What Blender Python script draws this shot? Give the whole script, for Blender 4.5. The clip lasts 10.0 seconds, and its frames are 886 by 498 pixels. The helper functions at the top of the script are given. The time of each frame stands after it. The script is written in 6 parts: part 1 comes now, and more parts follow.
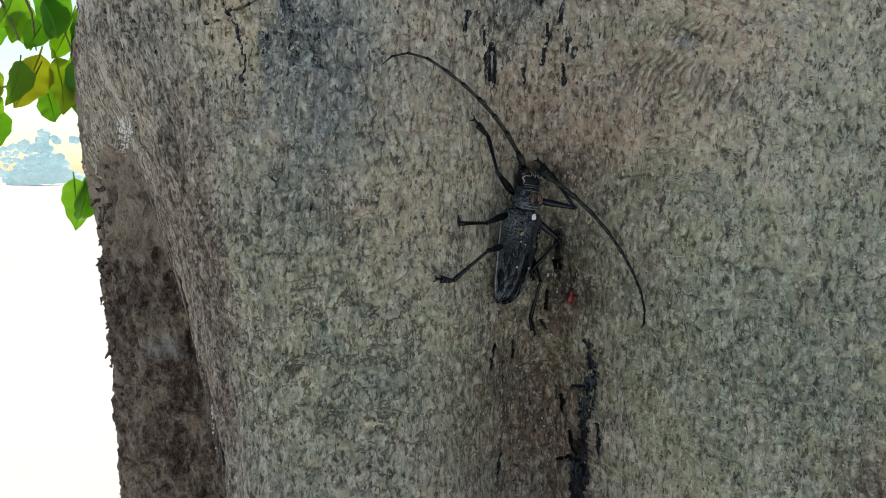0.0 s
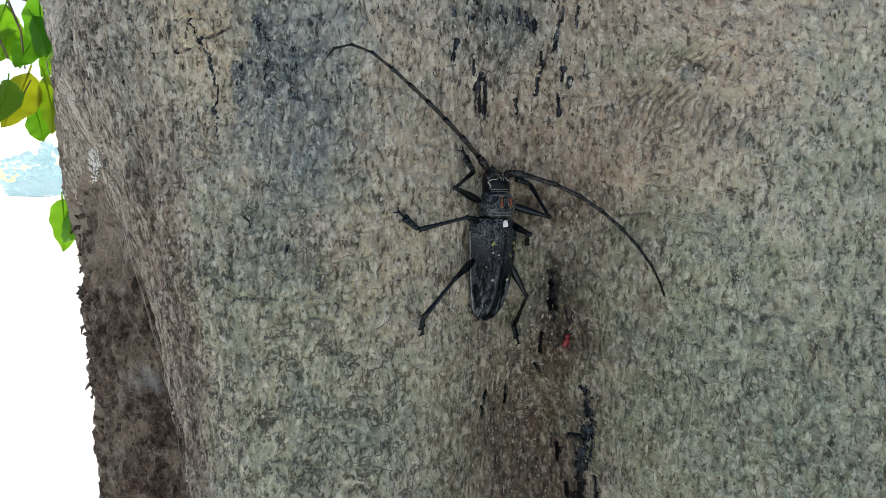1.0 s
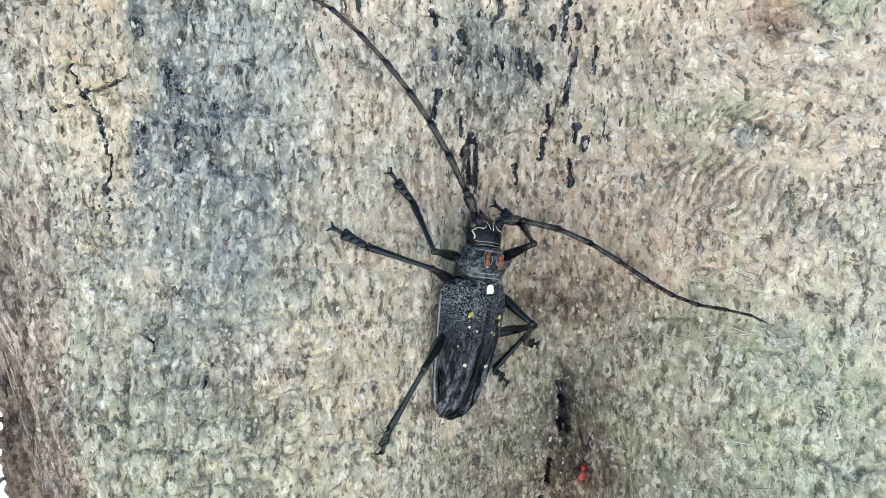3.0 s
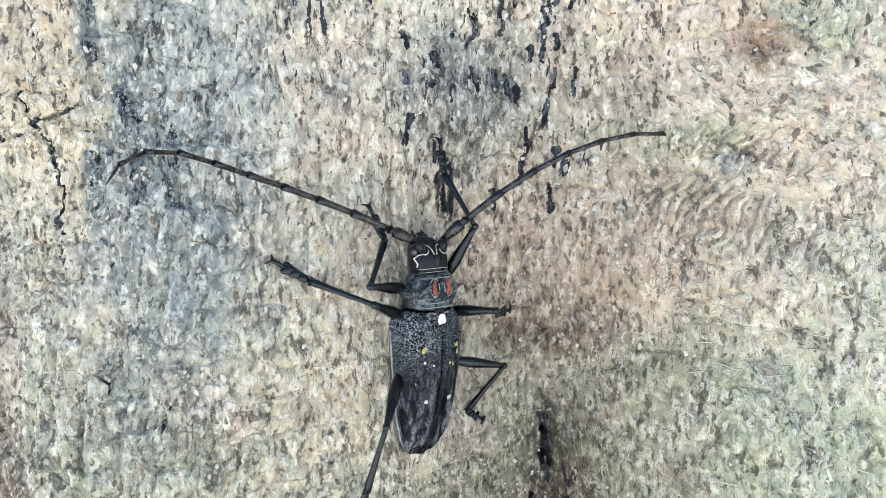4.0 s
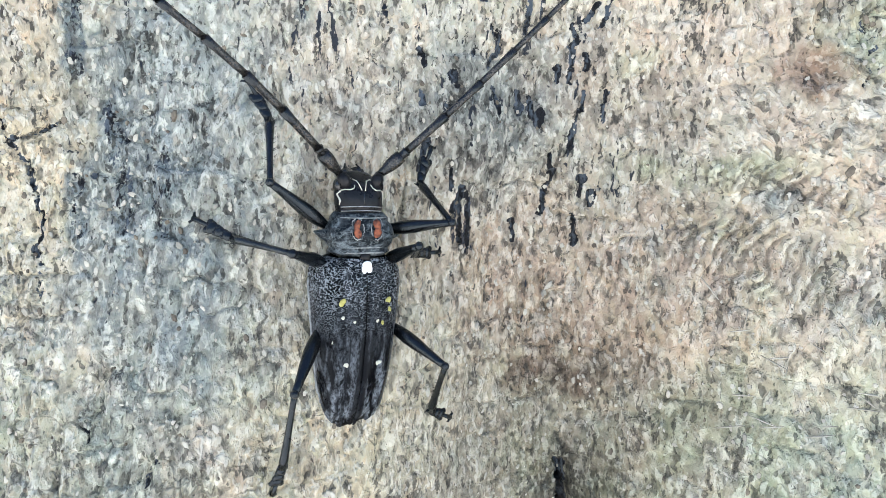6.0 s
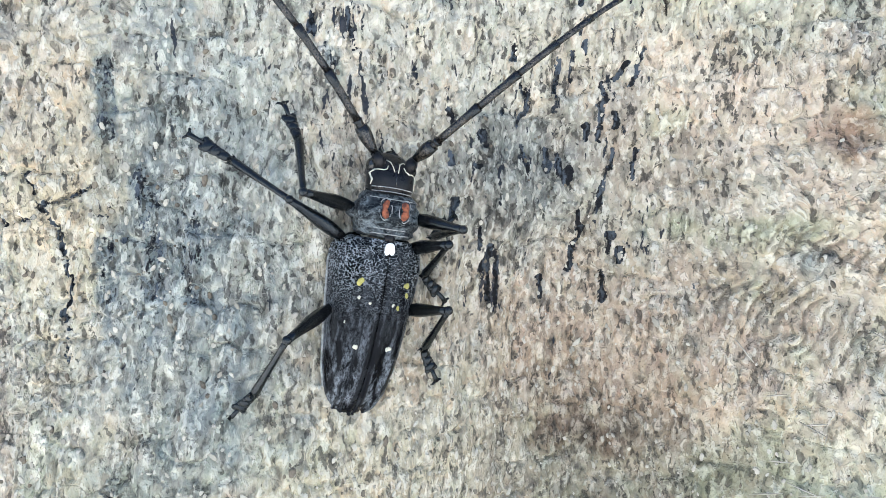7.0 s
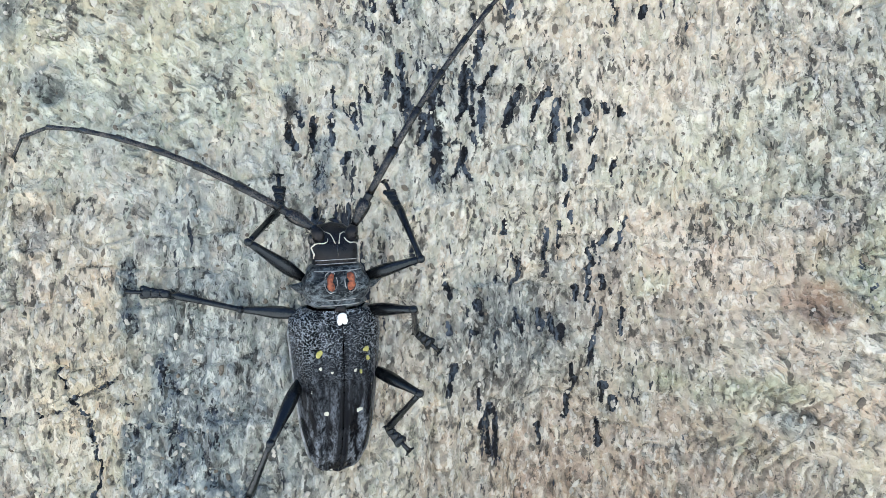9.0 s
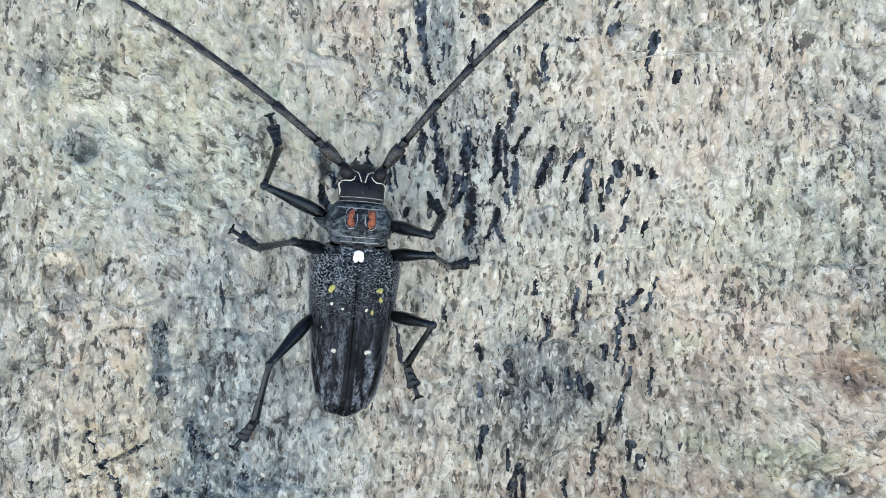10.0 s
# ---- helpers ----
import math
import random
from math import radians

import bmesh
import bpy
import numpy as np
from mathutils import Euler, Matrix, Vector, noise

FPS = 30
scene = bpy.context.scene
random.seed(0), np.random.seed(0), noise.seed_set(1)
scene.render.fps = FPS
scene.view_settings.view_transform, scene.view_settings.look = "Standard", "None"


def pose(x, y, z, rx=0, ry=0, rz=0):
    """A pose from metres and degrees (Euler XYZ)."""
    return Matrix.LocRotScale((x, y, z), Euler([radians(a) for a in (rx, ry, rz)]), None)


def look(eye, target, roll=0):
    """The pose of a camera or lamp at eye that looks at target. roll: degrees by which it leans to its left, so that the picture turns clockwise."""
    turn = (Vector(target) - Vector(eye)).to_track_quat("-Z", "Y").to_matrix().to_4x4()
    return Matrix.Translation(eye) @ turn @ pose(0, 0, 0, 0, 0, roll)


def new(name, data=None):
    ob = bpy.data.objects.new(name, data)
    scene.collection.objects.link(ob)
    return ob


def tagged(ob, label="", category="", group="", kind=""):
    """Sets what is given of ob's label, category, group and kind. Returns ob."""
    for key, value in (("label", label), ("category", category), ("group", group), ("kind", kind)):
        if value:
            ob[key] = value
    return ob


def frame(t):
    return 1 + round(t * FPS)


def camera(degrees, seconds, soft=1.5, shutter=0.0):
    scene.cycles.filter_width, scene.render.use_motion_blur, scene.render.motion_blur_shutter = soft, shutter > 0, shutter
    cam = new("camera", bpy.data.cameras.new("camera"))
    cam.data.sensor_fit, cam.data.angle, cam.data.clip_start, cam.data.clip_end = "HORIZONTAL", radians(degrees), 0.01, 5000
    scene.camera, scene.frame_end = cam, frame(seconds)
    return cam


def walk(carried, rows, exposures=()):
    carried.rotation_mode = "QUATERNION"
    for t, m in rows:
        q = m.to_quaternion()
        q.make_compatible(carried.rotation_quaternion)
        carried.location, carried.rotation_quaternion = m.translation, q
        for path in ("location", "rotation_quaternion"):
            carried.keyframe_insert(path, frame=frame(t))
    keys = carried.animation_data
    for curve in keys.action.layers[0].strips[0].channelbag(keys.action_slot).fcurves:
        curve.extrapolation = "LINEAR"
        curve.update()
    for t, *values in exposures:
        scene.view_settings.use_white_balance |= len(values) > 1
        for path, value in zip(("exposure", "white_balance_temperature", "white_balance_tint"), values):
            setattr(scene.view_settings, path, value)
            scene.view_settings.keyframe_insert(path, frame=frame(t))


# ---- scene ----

# ---------------------------------------------------------------- camera
cam = camera(65.7, 10.0, soft=0.7)
PATH = [
    (0.0, -0.0029, -0.0261, 1.3032, 83.64, -0.72, -0.13), (0.5, -0.0068, -0.0151, 1.3044, 84.11, 0.07, -0.09),
    (1.0, 0.0023, -0.0095, 1.3116, 84.67, -0.63, 0.02), (1.5, 0.0034, -0.0096, 1.3151, 85.62, 0.90, 0.12),
    (2.0, 0.0021, 0.0275, 1.3112, 86.15, -1.68, 1.15), (2.5, 0.0042, 0.0423, 1.3149, 85.63, -2.58, 1.36),
    (3.0, 0.0024, 0.0499, 1.3310, 86.36, -2.64, -0.29), (4.5, 0.0101, 0.0589, 1.3382, 86.39, -3.20, -0.46),
    (5.0, 0.0054, 0.0610, 1.3312, 86.02, -2.88, 0.62), (6.5, 0.0029, 0.0749, 1.3524, 86.66, -3.70, 0.60),
    (7.0, -0.0007, 0.0744, 1.3540, 87.97, -2.94, 0.65), (7.5, -0.0043, 0.0731, 1.3606, 88.49, -2.11, 0.73),
    (8.0, -0.0013, 0.0730, 1.3651, 89.02, -2.35, 0.46), (8.5, -0.0022, 0.0674, 1.3745, 89.42, -1.83, -0.59),
    (9.0, 0.0024, 0.0641, 1.3861, 90.21, -1.84, -1.28), (9.5, -0.0073, 0.0612, 1.3903, 90.55, -1.54, -0.69),
    (10.0, -0.0064, 0.0650, 1.3977, 91.08, -2.48, -0.68),
]
EXPOSURES = [(0.0, 0.12, 6850, 8), (0.7, 0.2, 6800, 8), (1.0, 0.44, 6780, 9), (1.2, 0.55, 6750, 10), (1.9, 0.55, 6700, 10), (2.6, 1.62, 6700, 10), (3.0, 1.66, 6700, 10), (4.5, 1.85, 6600, 10), (6.5, 1.78, 6500, 10), (8.0, 1.74, 6450, 9), (9.0, 1.55, 6400, 9), (9.5, 1.45, 6330, 9), (10.0, 1.48, 6250, 9)]


def held(x, y, z, tilt, yaw, roll):
    """A carried camera: turned to yaw, tilted up, then leaned to its left by roll."""
    return pose(x, y, z, 0, 0, yaw) @ pose(0, 0, 0, tilt) @ pose(0, 0, 0, 0, 0, roll)


walk(cam, [(t, held(*row)) for t, *row in PATH], EXPOSURES)

# ---------------------------------------------------------------- light
world = bpy.data.worlds.new("sky")
scene.world = world
world.use_nodes = True
sky = world.node_tree.nodes.new("ShaderNodeTexSky")
sky.sky_type, sky.sun_disc = "NISHITA", False
sky.sun_elevation, sky.sun_rotation = radians(48), radians(-20)
world.node_tree.nodes["Background"].inputs["Strength"].default_value = 0.12
world.node_tree.links.new(sky.outputs[0], world.node_tree.nodes["Background"].inputs["Color"])
sun = new("sun", bpy.data.lights.new("sun", "SUN"))
sun.data.energy, sun.data.angle, sun.data.color = 4.0, radians(0.5), (1.0, 0.95, 0.87)
sun.matrix_world = look((-0.34 * 5, 0.94 * 5, 1.11 * 5), (0, 0, 0))

# ---------------------------------------------------------------- materials
class Shader:
    """A node material in short calls."""

    def __init__(self, name, rough=0.8, metal=0.0, spec=0.5, tinted=False):
        self.mat = bpy.data.materials.new(name)
        self.mat.use_nodes = True
        self.tree = self.mat.node_tree
        self.bsdf = self.tree.nodes["Principled BSDF"]
        self.put(self.bsdf, "Roughness", rough)
        self.put(self.bsdf, "Metallic", metal)
        self.put(self.bsdf, "Specular IOR Level", spec)
        if tinted:
            self.put(self.bsdf, "Specular Tint", (0.72, 0.87, 1.0))

    def put(self, node, key, value):
        socket = node.inputs[key]
        if isinstance(value, bpy.types.NodeSocket):
            self.tree.links.new(value, socket)
        elif isinstance(value, tuple) and len(value) == 3 and socket.type == "RGBA":
            socket.default_value = (*value, 1)
        else:
            socket.default_value = value

    def node(self, kind, out=0, props=(), **inputs):
        n = self.tree.nodes.new(kind)
        for key, value in props:
            if key == "feature":
                n.feature = value
            elif key == "operation":
                n.operation = value
            elif key == "blend":
                n.data_type, n.blend_type = "RGBA", value
            elif key == "attribute":
                n.attribute_name = value
            elif key == "vector_type":
                n.vector_type = value
            elif key == "distance":
                n.distance = value
        for key, value in inputs.items():
            self.put(n, int(key[1:]) if key[0] == "i" and key[1:].isdigit() else key.replace("_", " "), value)
        return n.outputs[out]

    def place(self, scale=(1, 1, 1), warp=0.0, warp_scale=100.0):
        co = self.tree.nodes.new("ShaderNodeTexCoord").outputs["Object"]
        if warp:
            shift = self.node("ShaderNodeTexNoise", 1, Vector=co, Scale=warp_scale, Detail=2.0)
            shift = self.node("ShaderNodeVectorMath", 0, [("operation", "SUBTRACT")], i0=shift, i1=(0.5, 0.5, 0.5))
            shift = self.node("ShaderNodeVectorMath", 0, [("operation", "MULTIPLY")], i0=shift, i1=(warp, warp, warp))
            co = self.node("ShaderNodeVectorMath", 0, [("operation", "ADD")], i0=co, i1=shift)
        return self.node("ShaderNodeMapping", 0, Vector=co, Scale=scale)

    def noise(self, co, scale, detail=4.0, rough=0.55):
        return self.node("ShaderNodeTexNoise", 0, Vector=co, Scale=scale, Detail=detail, Roughness=rough)

    def cells(self, co, scale, feature="F1", out=0):
        return self.node("ShaderNodeTexVoronoi", out, [("feature", feature)], Vector=co, Scale=scale)

    def ramp(self, value, a, b, lo=0.0, hi=1.0):
        return self.node("ShaderNodeMapRange", 0, i0=value, i1=a, i2=b, i3=lo, i4=hi)

    def math(self, op, a, b=0.0):
        return self.node("ShaderNodeMath", 0, [("operation", op)], i0=a, i1=b)

    def mix(self, fac, a, b, blend="MIX"):
        n = self.tree.nodes.new("ShaderNodeMix")
        n.data_type, n.blend_type = "RGBA", blend
        for key, value in ((0, fac), (6, a), (7, b)):
            self.put(n, key, value)
        return n.outputs[2]

    def channel(self, name):
        n = self.tree.nodes.new("ShaderNodeAttribute")
        n.attribute_name = name
        split = self.tree.nodes.new("ShaderNodeSeparateColor")
        self.tree.links.new(n.outputs["Color"], split.inputs[0])
        return split.outputs[0], split.outputs[1], split.outputs[2]

    def bump(self, height, strength, depth, under=None):
        n = self.tree.nodes.new("ShaderNodeBump")
        self.put(n, "Height", height)
        self.put(n, "Strength", strength)
        self.put(n, "Distance", depth)
        if under is not None:
            self.put(n, "Normal", under)
        return n.outputs[0]

    def done(self, color, normal=None, rough=None):
        self.put(self.bsdf, "Base Color", color)
        if normal is not None:
            self.put(self.bsdf, "Normal", normal)
        if rough is not None:
            self.put(self.bsdf, "Roughness", rough)
        return self.mat


def bark_material():
    """Grey bark: fields of colour, flecks of cream, rose and grey-green, dark upright ticks, slots and winding creases."""
    s = Shader("bark", 0.9, 0.0, 0.2)
    plain = s.place()
    tall, slit = s.place((1, 1, 0.55), 0.0034, 260.0), s.place((1, 1, 0.34), 0.0028, 330.0)
    big, blotch = s.noise(plain, 26.0, 4.0, 0.6), s.noise(tall, 95.0, 4.0, 0.6)
    mid, fine = s.noise(tall, 430.0, 3.0, 0.58), s.noise(s.place((1, 1, 0.6)), 1900.0, 3.0, 0.6)
    flow, deep, fold = s.channel("grain")
    height_up = s.node("ShaderNodeSeparateXYZ", 2, Vector=s.place((1, 1, 1), 0.03, 30.0))
    lively = s.ramp(height_up, 1.325, 1.365, 0.84, 1.0)
    slanted = s.noise(s.node("ShaderNodeMapping", 0, [("vector_type", "TEXTURE")], Vector=s.place((1, 1, 1), 0.003, 200.0), Rotation=(0.0, radians(-55), 0.0), Scale=(1.0, 1.0, 2.6)), 400.0, 4.0, 0.62)
    mid = s.math("ADD", s.math("MULTIPLY", mid, s.math("SUBTRACT", 1.0, flow)), s.math("MULTIPLY", slanted, flow))
    tick = s.noise(slit, 640.0, 3.0, 0.55)
    slot = s.noise(s.place((1, 1, 0.20), 0.0020, 360.0), 640.0, 3.0, 0.5)
    crease = s.math("ABSOLUTE", s.math("SUBTRACT", s.noise(s.place((0.8, 0.8, 1), 0.012, 90.0), 105.0, 4.0, 0.55), 0.5))
    fleck = s.place((1, 1, 0.52), 0.0028, 420.0)
    tint, near = s.cells(fleck, 500.0, "F1", 1), s.cells(fleck, 500.0)
    one, two, three = [s.node("ShaderNodeSeparateColor", k, Color=tint) for k in range(3)]
    small = s.node("ShaderNodeSeparateColor", 0, Color=s.cells(s.place((1, 1, 0.6), 0.0018, 600.0), 900.0, "F1", 1))
    dark, blue, pink = s.channel("stain")
    pale, tan, brown = s.channel("wear")
    green, shade_stain, slotted = s.channel("growth_shade")
    flank, crust, lit_lip = s.channel("flank")
    fibre = s.noise(s.node("ShaderNodeMapping", 0, [("vector_type", "TEXTURE")], Vector=s.place((1, 1, 1), 0.004, 110.0), Rotation=(radians(20), radians(-10), 0.0), Scale=(1.0, 1.0, 9.0)), 850.0, 4.0, 0.62)
    color = s.mix(s.ramp(big, 0.36, 0.64), (0.375, 0.368, 0.298), (0.455, 0.418, 0.338))
    color = s.mix(green, color, (0.265, 0.29, 0.21))
    color = s.mix(pink, color, (0.47, 0.395, 0.325))
    color = s.mix(tan, color, (0.465, 0.41, 0.305))
    color = s.mix(blue, color, (0.185, 0.208, 0.216))
    color = s.mix(brown, color, (0.19, 0.115, 0.08))
    color = s.mix(pale, color, (0.58, 0.56, 0.48))
    color = s.mix(shade_stain, color, (0.06, 0.052, 0.042))
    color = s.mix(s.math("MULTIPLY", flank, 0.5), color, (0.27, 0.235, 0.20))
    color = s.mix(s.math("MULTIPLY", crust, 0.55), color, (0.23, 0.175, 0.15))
    # each fleck has its own tone
    hue = s.mix(three, (0.56, 0.42, 0.32), (0.42, 0.47, 0.38))
    color = s.mix(s.math("MULTIPLY", s.ramp(one, 0.2, 0.8, 0.1, 0.45), s.math("SUBTRACT", 1.0, shade_stain)), color, hue, "OVERLAY")
    round_one = s.ramp(near, 0.66, 0.40)
    cream = s.math("MULTIPLY", s.ramp(one, 0.74, 0.92), round_one)
    color = s.mix(s.math("MULTIPLY", cream, 0.65), color, (0.73, 0.70, 0.60))
    soot = s.math("MULTIPLY", s.ramp(two, 0.68, 0.86), round_one)
    color = s.mix(s.math("MULTIPLY", soot, 0.35), color, (0.085, 0.083, 0.078))
    calm = s.ramp(s.noise(s.place((1, 1, 0.7), 0.004, 200.0), 210.0, 3.0, 0.6), 0.42, 0.58, 0.3, 1.0)
    color = s.mix(s.math("MULTIPLY", calm, s.ramp(small, 0.80, 0.88, 0.0, 0.42)), color, (0.70, 0.68, 0.59))
    color = s.mix(s.math("MULTIPLY", calm, s.ramp(small, 0.20, 0.12, 0.0, 0.28)), color, (0.11, 0.107, 0.097))
    still = s.ramp(s.noise(s.place((1, 1, 1.3), 0.01, 60.0), 62.0, 3.0, 0.55), 0.40, 0.58, 0.5, 1.0)
    color = s.mix(s.math("MULTIPLY", still, s.ramp(mid, 0.46, 0.35, 0.0, 0.64)), color, (0.048, 0.046, 0.041))
    color = s.mix(s.ramp(mid, 0.55, 0.70, 0.0, 0.45), color, (0.69, 0.667, 0.575))
    gate = s.math("SUBTRACT", s.ramp(blotch, 0.34, 0.66, 0.335, 0.448), s.math("MULTIPLY", flow, 0.06))
    ticks = s.ramp(s.math("SUBTRACT", gate, tick), 0.0, 0.035)
    color = s.mix(s.math("MULTIPLY", s.math("MULTIPLY", ticks, lively), 0.9), color, (0.030, 0.029, 0.028))
    # crinkles: short pale crests beside short dark hollows, relief shading put into the colour
    crinkle = s.noise(s.place((1, 1, 0.42), 0.0022, 300.0), 620.0, 2.5, 0.5)
    wrung = s.noise(s.node("ShaderNodeMapping", 0, [("vector_type", "TEXTURE")], Vector=s.place((1, 1, 1), 0.003, 200.0), Rotation=(0.0, radians(-58), 0.0), Scale=(1.0, 1.0, 3.2)), 600.0, 2.0, 0.45)
    crinkle = s.math("ADD", s.math("MULTIPLY", crinkle, s.math("SUBTRACT", 1.0, flow)), s.math("MULTIPLY", wrung, flow))
    chopped = s.noise(s.place((1, 1, 0.8), 0.003, 300.0), 240.0, 2.0, 0.5)
    hollowed = s.math("MULTIPLY", s.ramp(crinkle, 0.43, 0.365), s.ramp(chopped, 0.38, 0.56, 0.25, 1.0))
    crest = s.math("MULTIPLY", s.ramp(crinkle, 0.555, 0.625), s.ramp(chopped, 0.34, 0.52, 0.3, 1.0))
    color = s.mix(s.math("MULTIPLY", s.math("MULTIPLY", hollowed, lively), 0.86), color, (0.026, 0.025, 0.022))
    color = s.mix(s.math("MULTIPLY", s.math("MULTIPLY", crest, lively), 0.66), color, (0.67, 0.648, 0.565))
    folded = s.math("MULTIPLY", s.ramp(crease, 0.030, 0.004), s.math("MAXIMUM", s.ramp(blotch, 0.50, 0.64, 0.0, 0.45), s.math("MULTIPLY", deep, 0.9)))
    # shade in the creases and between the folds, put into the colour
    color = s.mix(folded, color, (0.060, 0.054, 0.047))
    color = s.mix(s.math("MULTIPLY", fold, 0.8), color, (0.10, 0.085, 0.07))
    color = s.mix(s.ramp(fine, 0.35, 0.7, 0.0, 0.18), color, (0.50, 0.47, 0.41))
    for lane, tone, much in ((blue, (0.72, 0.81, 0.85), 0.62), (pink, (1.0, 0.90, 0.84), 0.45), (tan, (1.0, 0.94, 0.80), 0.42), (green, (0.84, 0.95, 0.80), 0.65), (brown, (0.62, 0.50, 0.44), 0.7)):
        color = s.mix(s.math("MULTIPLY", lane, much), color, tone, "MULTIPLY")
    slots = s.ramp(s.math("SUBTRACT", s.ramp(slotted, 0.0, 1.0, 0.24, 0.485), slot), 0.0, 0.03)
    color = s.mix(s.math("MULTIPLY", slots, s.ramp(slotted, 0.02, 0.1, 0.0, 0.95)), color, (0.020, 0.026, 0.038))
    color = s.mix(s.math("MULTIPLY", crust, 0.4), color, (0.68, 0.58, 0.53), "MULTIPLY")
    # stains and the hollow's painted shade, darkened once more
    color = s.mix(s.math("MULTIPLY", shade_stain, 0.75), color, (0.44, 0.41, 0.39), "MULTIPLY")
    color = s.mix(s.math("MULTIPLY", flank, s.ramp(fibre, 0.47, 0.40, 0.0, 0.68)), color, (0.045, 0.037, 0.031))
    color = s.mix(s.math("MULTIPLY", flank, s.ramp(fibre, 0.54, 0.62, 0.0, 0.6)), color, (0.52, 0.47, 0.41))
    # pale edge of the ridge, its highlight put into the colour
    color = s.mix(s.math("MULTIPLY", lit_lip, s.ramp(fibre, 0.40, 0.54, 0.3, 0.9)), color, (0.66, 0.61, 0.54))
    torn = s.ramp(s.math("ADD", dark, s.math("ADD", s.math("MULTIPLY", s.math("SUBTRACT", crinkle, 0.5), 1.8), s.math("MULTIPLY", s.math("SUBTRACT", fine, 0.5), 1.3))), 0.42, 0.62)
    torn = s.math("MULTIPLY", torn, s.ramp(dark, 0.02, 0.12))
    slate = s.mix(s.ramp(tick, 0.46, 0.60), (0.012, 0.013, 0.016), (0.075, 0.093, 0.115))
    color = s.mix(torn, color, s.mix(s.math("MULTIPLY", brown, 1.4), slate, (0.012, 0.010, 0.009)))
    height = s.math("SUBTRACT", s.math("MULTIPLY", mid, 1.5), s.math("MULTIPLY", ticks, 0.7))
    height = s.math("ADD", height, s.math("MULTIPLY", s.math("MULTIPLY", one, round_one), 0.4))
    height = s.math("SUBTRACT", height, s.math("ADD", s.math("MULTIPLY", folded, 0.9), slots))
    height = s.math("ADD", height, s.math("MULTIPLY", s.math("SUBTRACT", crest, hollowed), 0.7))
    height = s.math("ADD", height, s.math("MULTIPLY", flank, s.math("MULTIPLY", fibre, 2.5)))
    normal = s.bump(height, 0.7, 0.0007)
    return s.done(color, s.bump(fine, 0.35, 0.0003, normal))


def old_bark_material():
    s = Shader("old_bark", 0.9, 0.0, 0.2)
    plain, warp = s.place(), s.place((1, 1, 0.6), 0.01, 70.0)
    a, b, c = s.noise(plain, 28.0, 5.0, 0.65), s.noise(warp, 110.0, 6.0, 0.65), s.noise(plain, 600.0, 4.0)
    d = s.noise(s.place((1, 1, 0.7), 0.006, 160.0), 260.0, 5.0, 0.65)
    color = s.mix(s.ramp(a, 0.40, 0.60), (0.085, 0.058, 0.048), (0.22, 0.18, 0.14))
    color = s.mix(s.ramp(b, 0.53, 0.64, 0.0, 0.85), color, (0.33, 0.295, 0.245))
    color = s.mix(s.ramp(b, 0.47, 0.40, 0.0, 0.85), color, (0.026, 0.018, 0.015))
    color = s.mix(s.ramp(d, 0.56, 0.70, 0.0, 0.5), color, (0.30, 0.27, 0.225))
    color = s.mix(s.ramp(d, 0.44, 0.32, 0.0, 0.85), color, (0.02, 0.015, 0.012))
    color = s.mix(s.ramp(c, 0.6, 0.8, 0.0, 0.25), color, (0.30, 0.27, 0.22))
    chips = s.place((1, 1, 0.8), 0.003, 240.0)
    shade = s.node("ShaderNodeSeparateColor", 0, Color=s.cells(chips, 330.0, "F1", 1))
    near = s.ramp(s.cells(chips, 330.0), 0.6, 0.35)
    color = s.mix(s.math("MULTIPLY", near, s.ramp(shade, 0.76, 0.92, 0.0, 0.45)), color, (0.26, 0.23, 0.19))
    color = s.mix(s.math("MULTIPLY", near, s.ramp(shade, 0.30, 0.14, 0.0, 0.5)), color, (0.014, 0.010, 0.009))
    scab, bare, _ = s.channel("wear")
    color = s.mix(s.math("MULTIPLY", bare, s.ramp(b, 0.40, 0.55, 0.25, 0.75)), color, (0.33, 0.285, 0.235))
    color = s.mix(scab, color, (0.46, 0.48, 0.48))
    return s.done(color, s.bump(c, 0.7, 0.001, s.bump(b, 1.0, 0.008)))


def plain_material(name, color, other, scale, rough=0.6, depth=0.0002, spec=0.5, fine=None):
    s = Shader(name, rough, 0.0, spec)
    co = s.place()
    n = s.noise(co, scale, 4.0)
    m = s.noise(co, fine or scale * 6, 3.0)
    tone = s.mix(s.ramp(n, 0.35, 0.65), color, other)
    tone = s.mix(s.ramp(m, 0.45, 0.75, 0.0, 0.35), tone, other)
    return s.done(tone, s.bump(m, 0.6, depth), s.ramp(n, 0.3, 0.7, rough - 0.08, rough + 0.1))


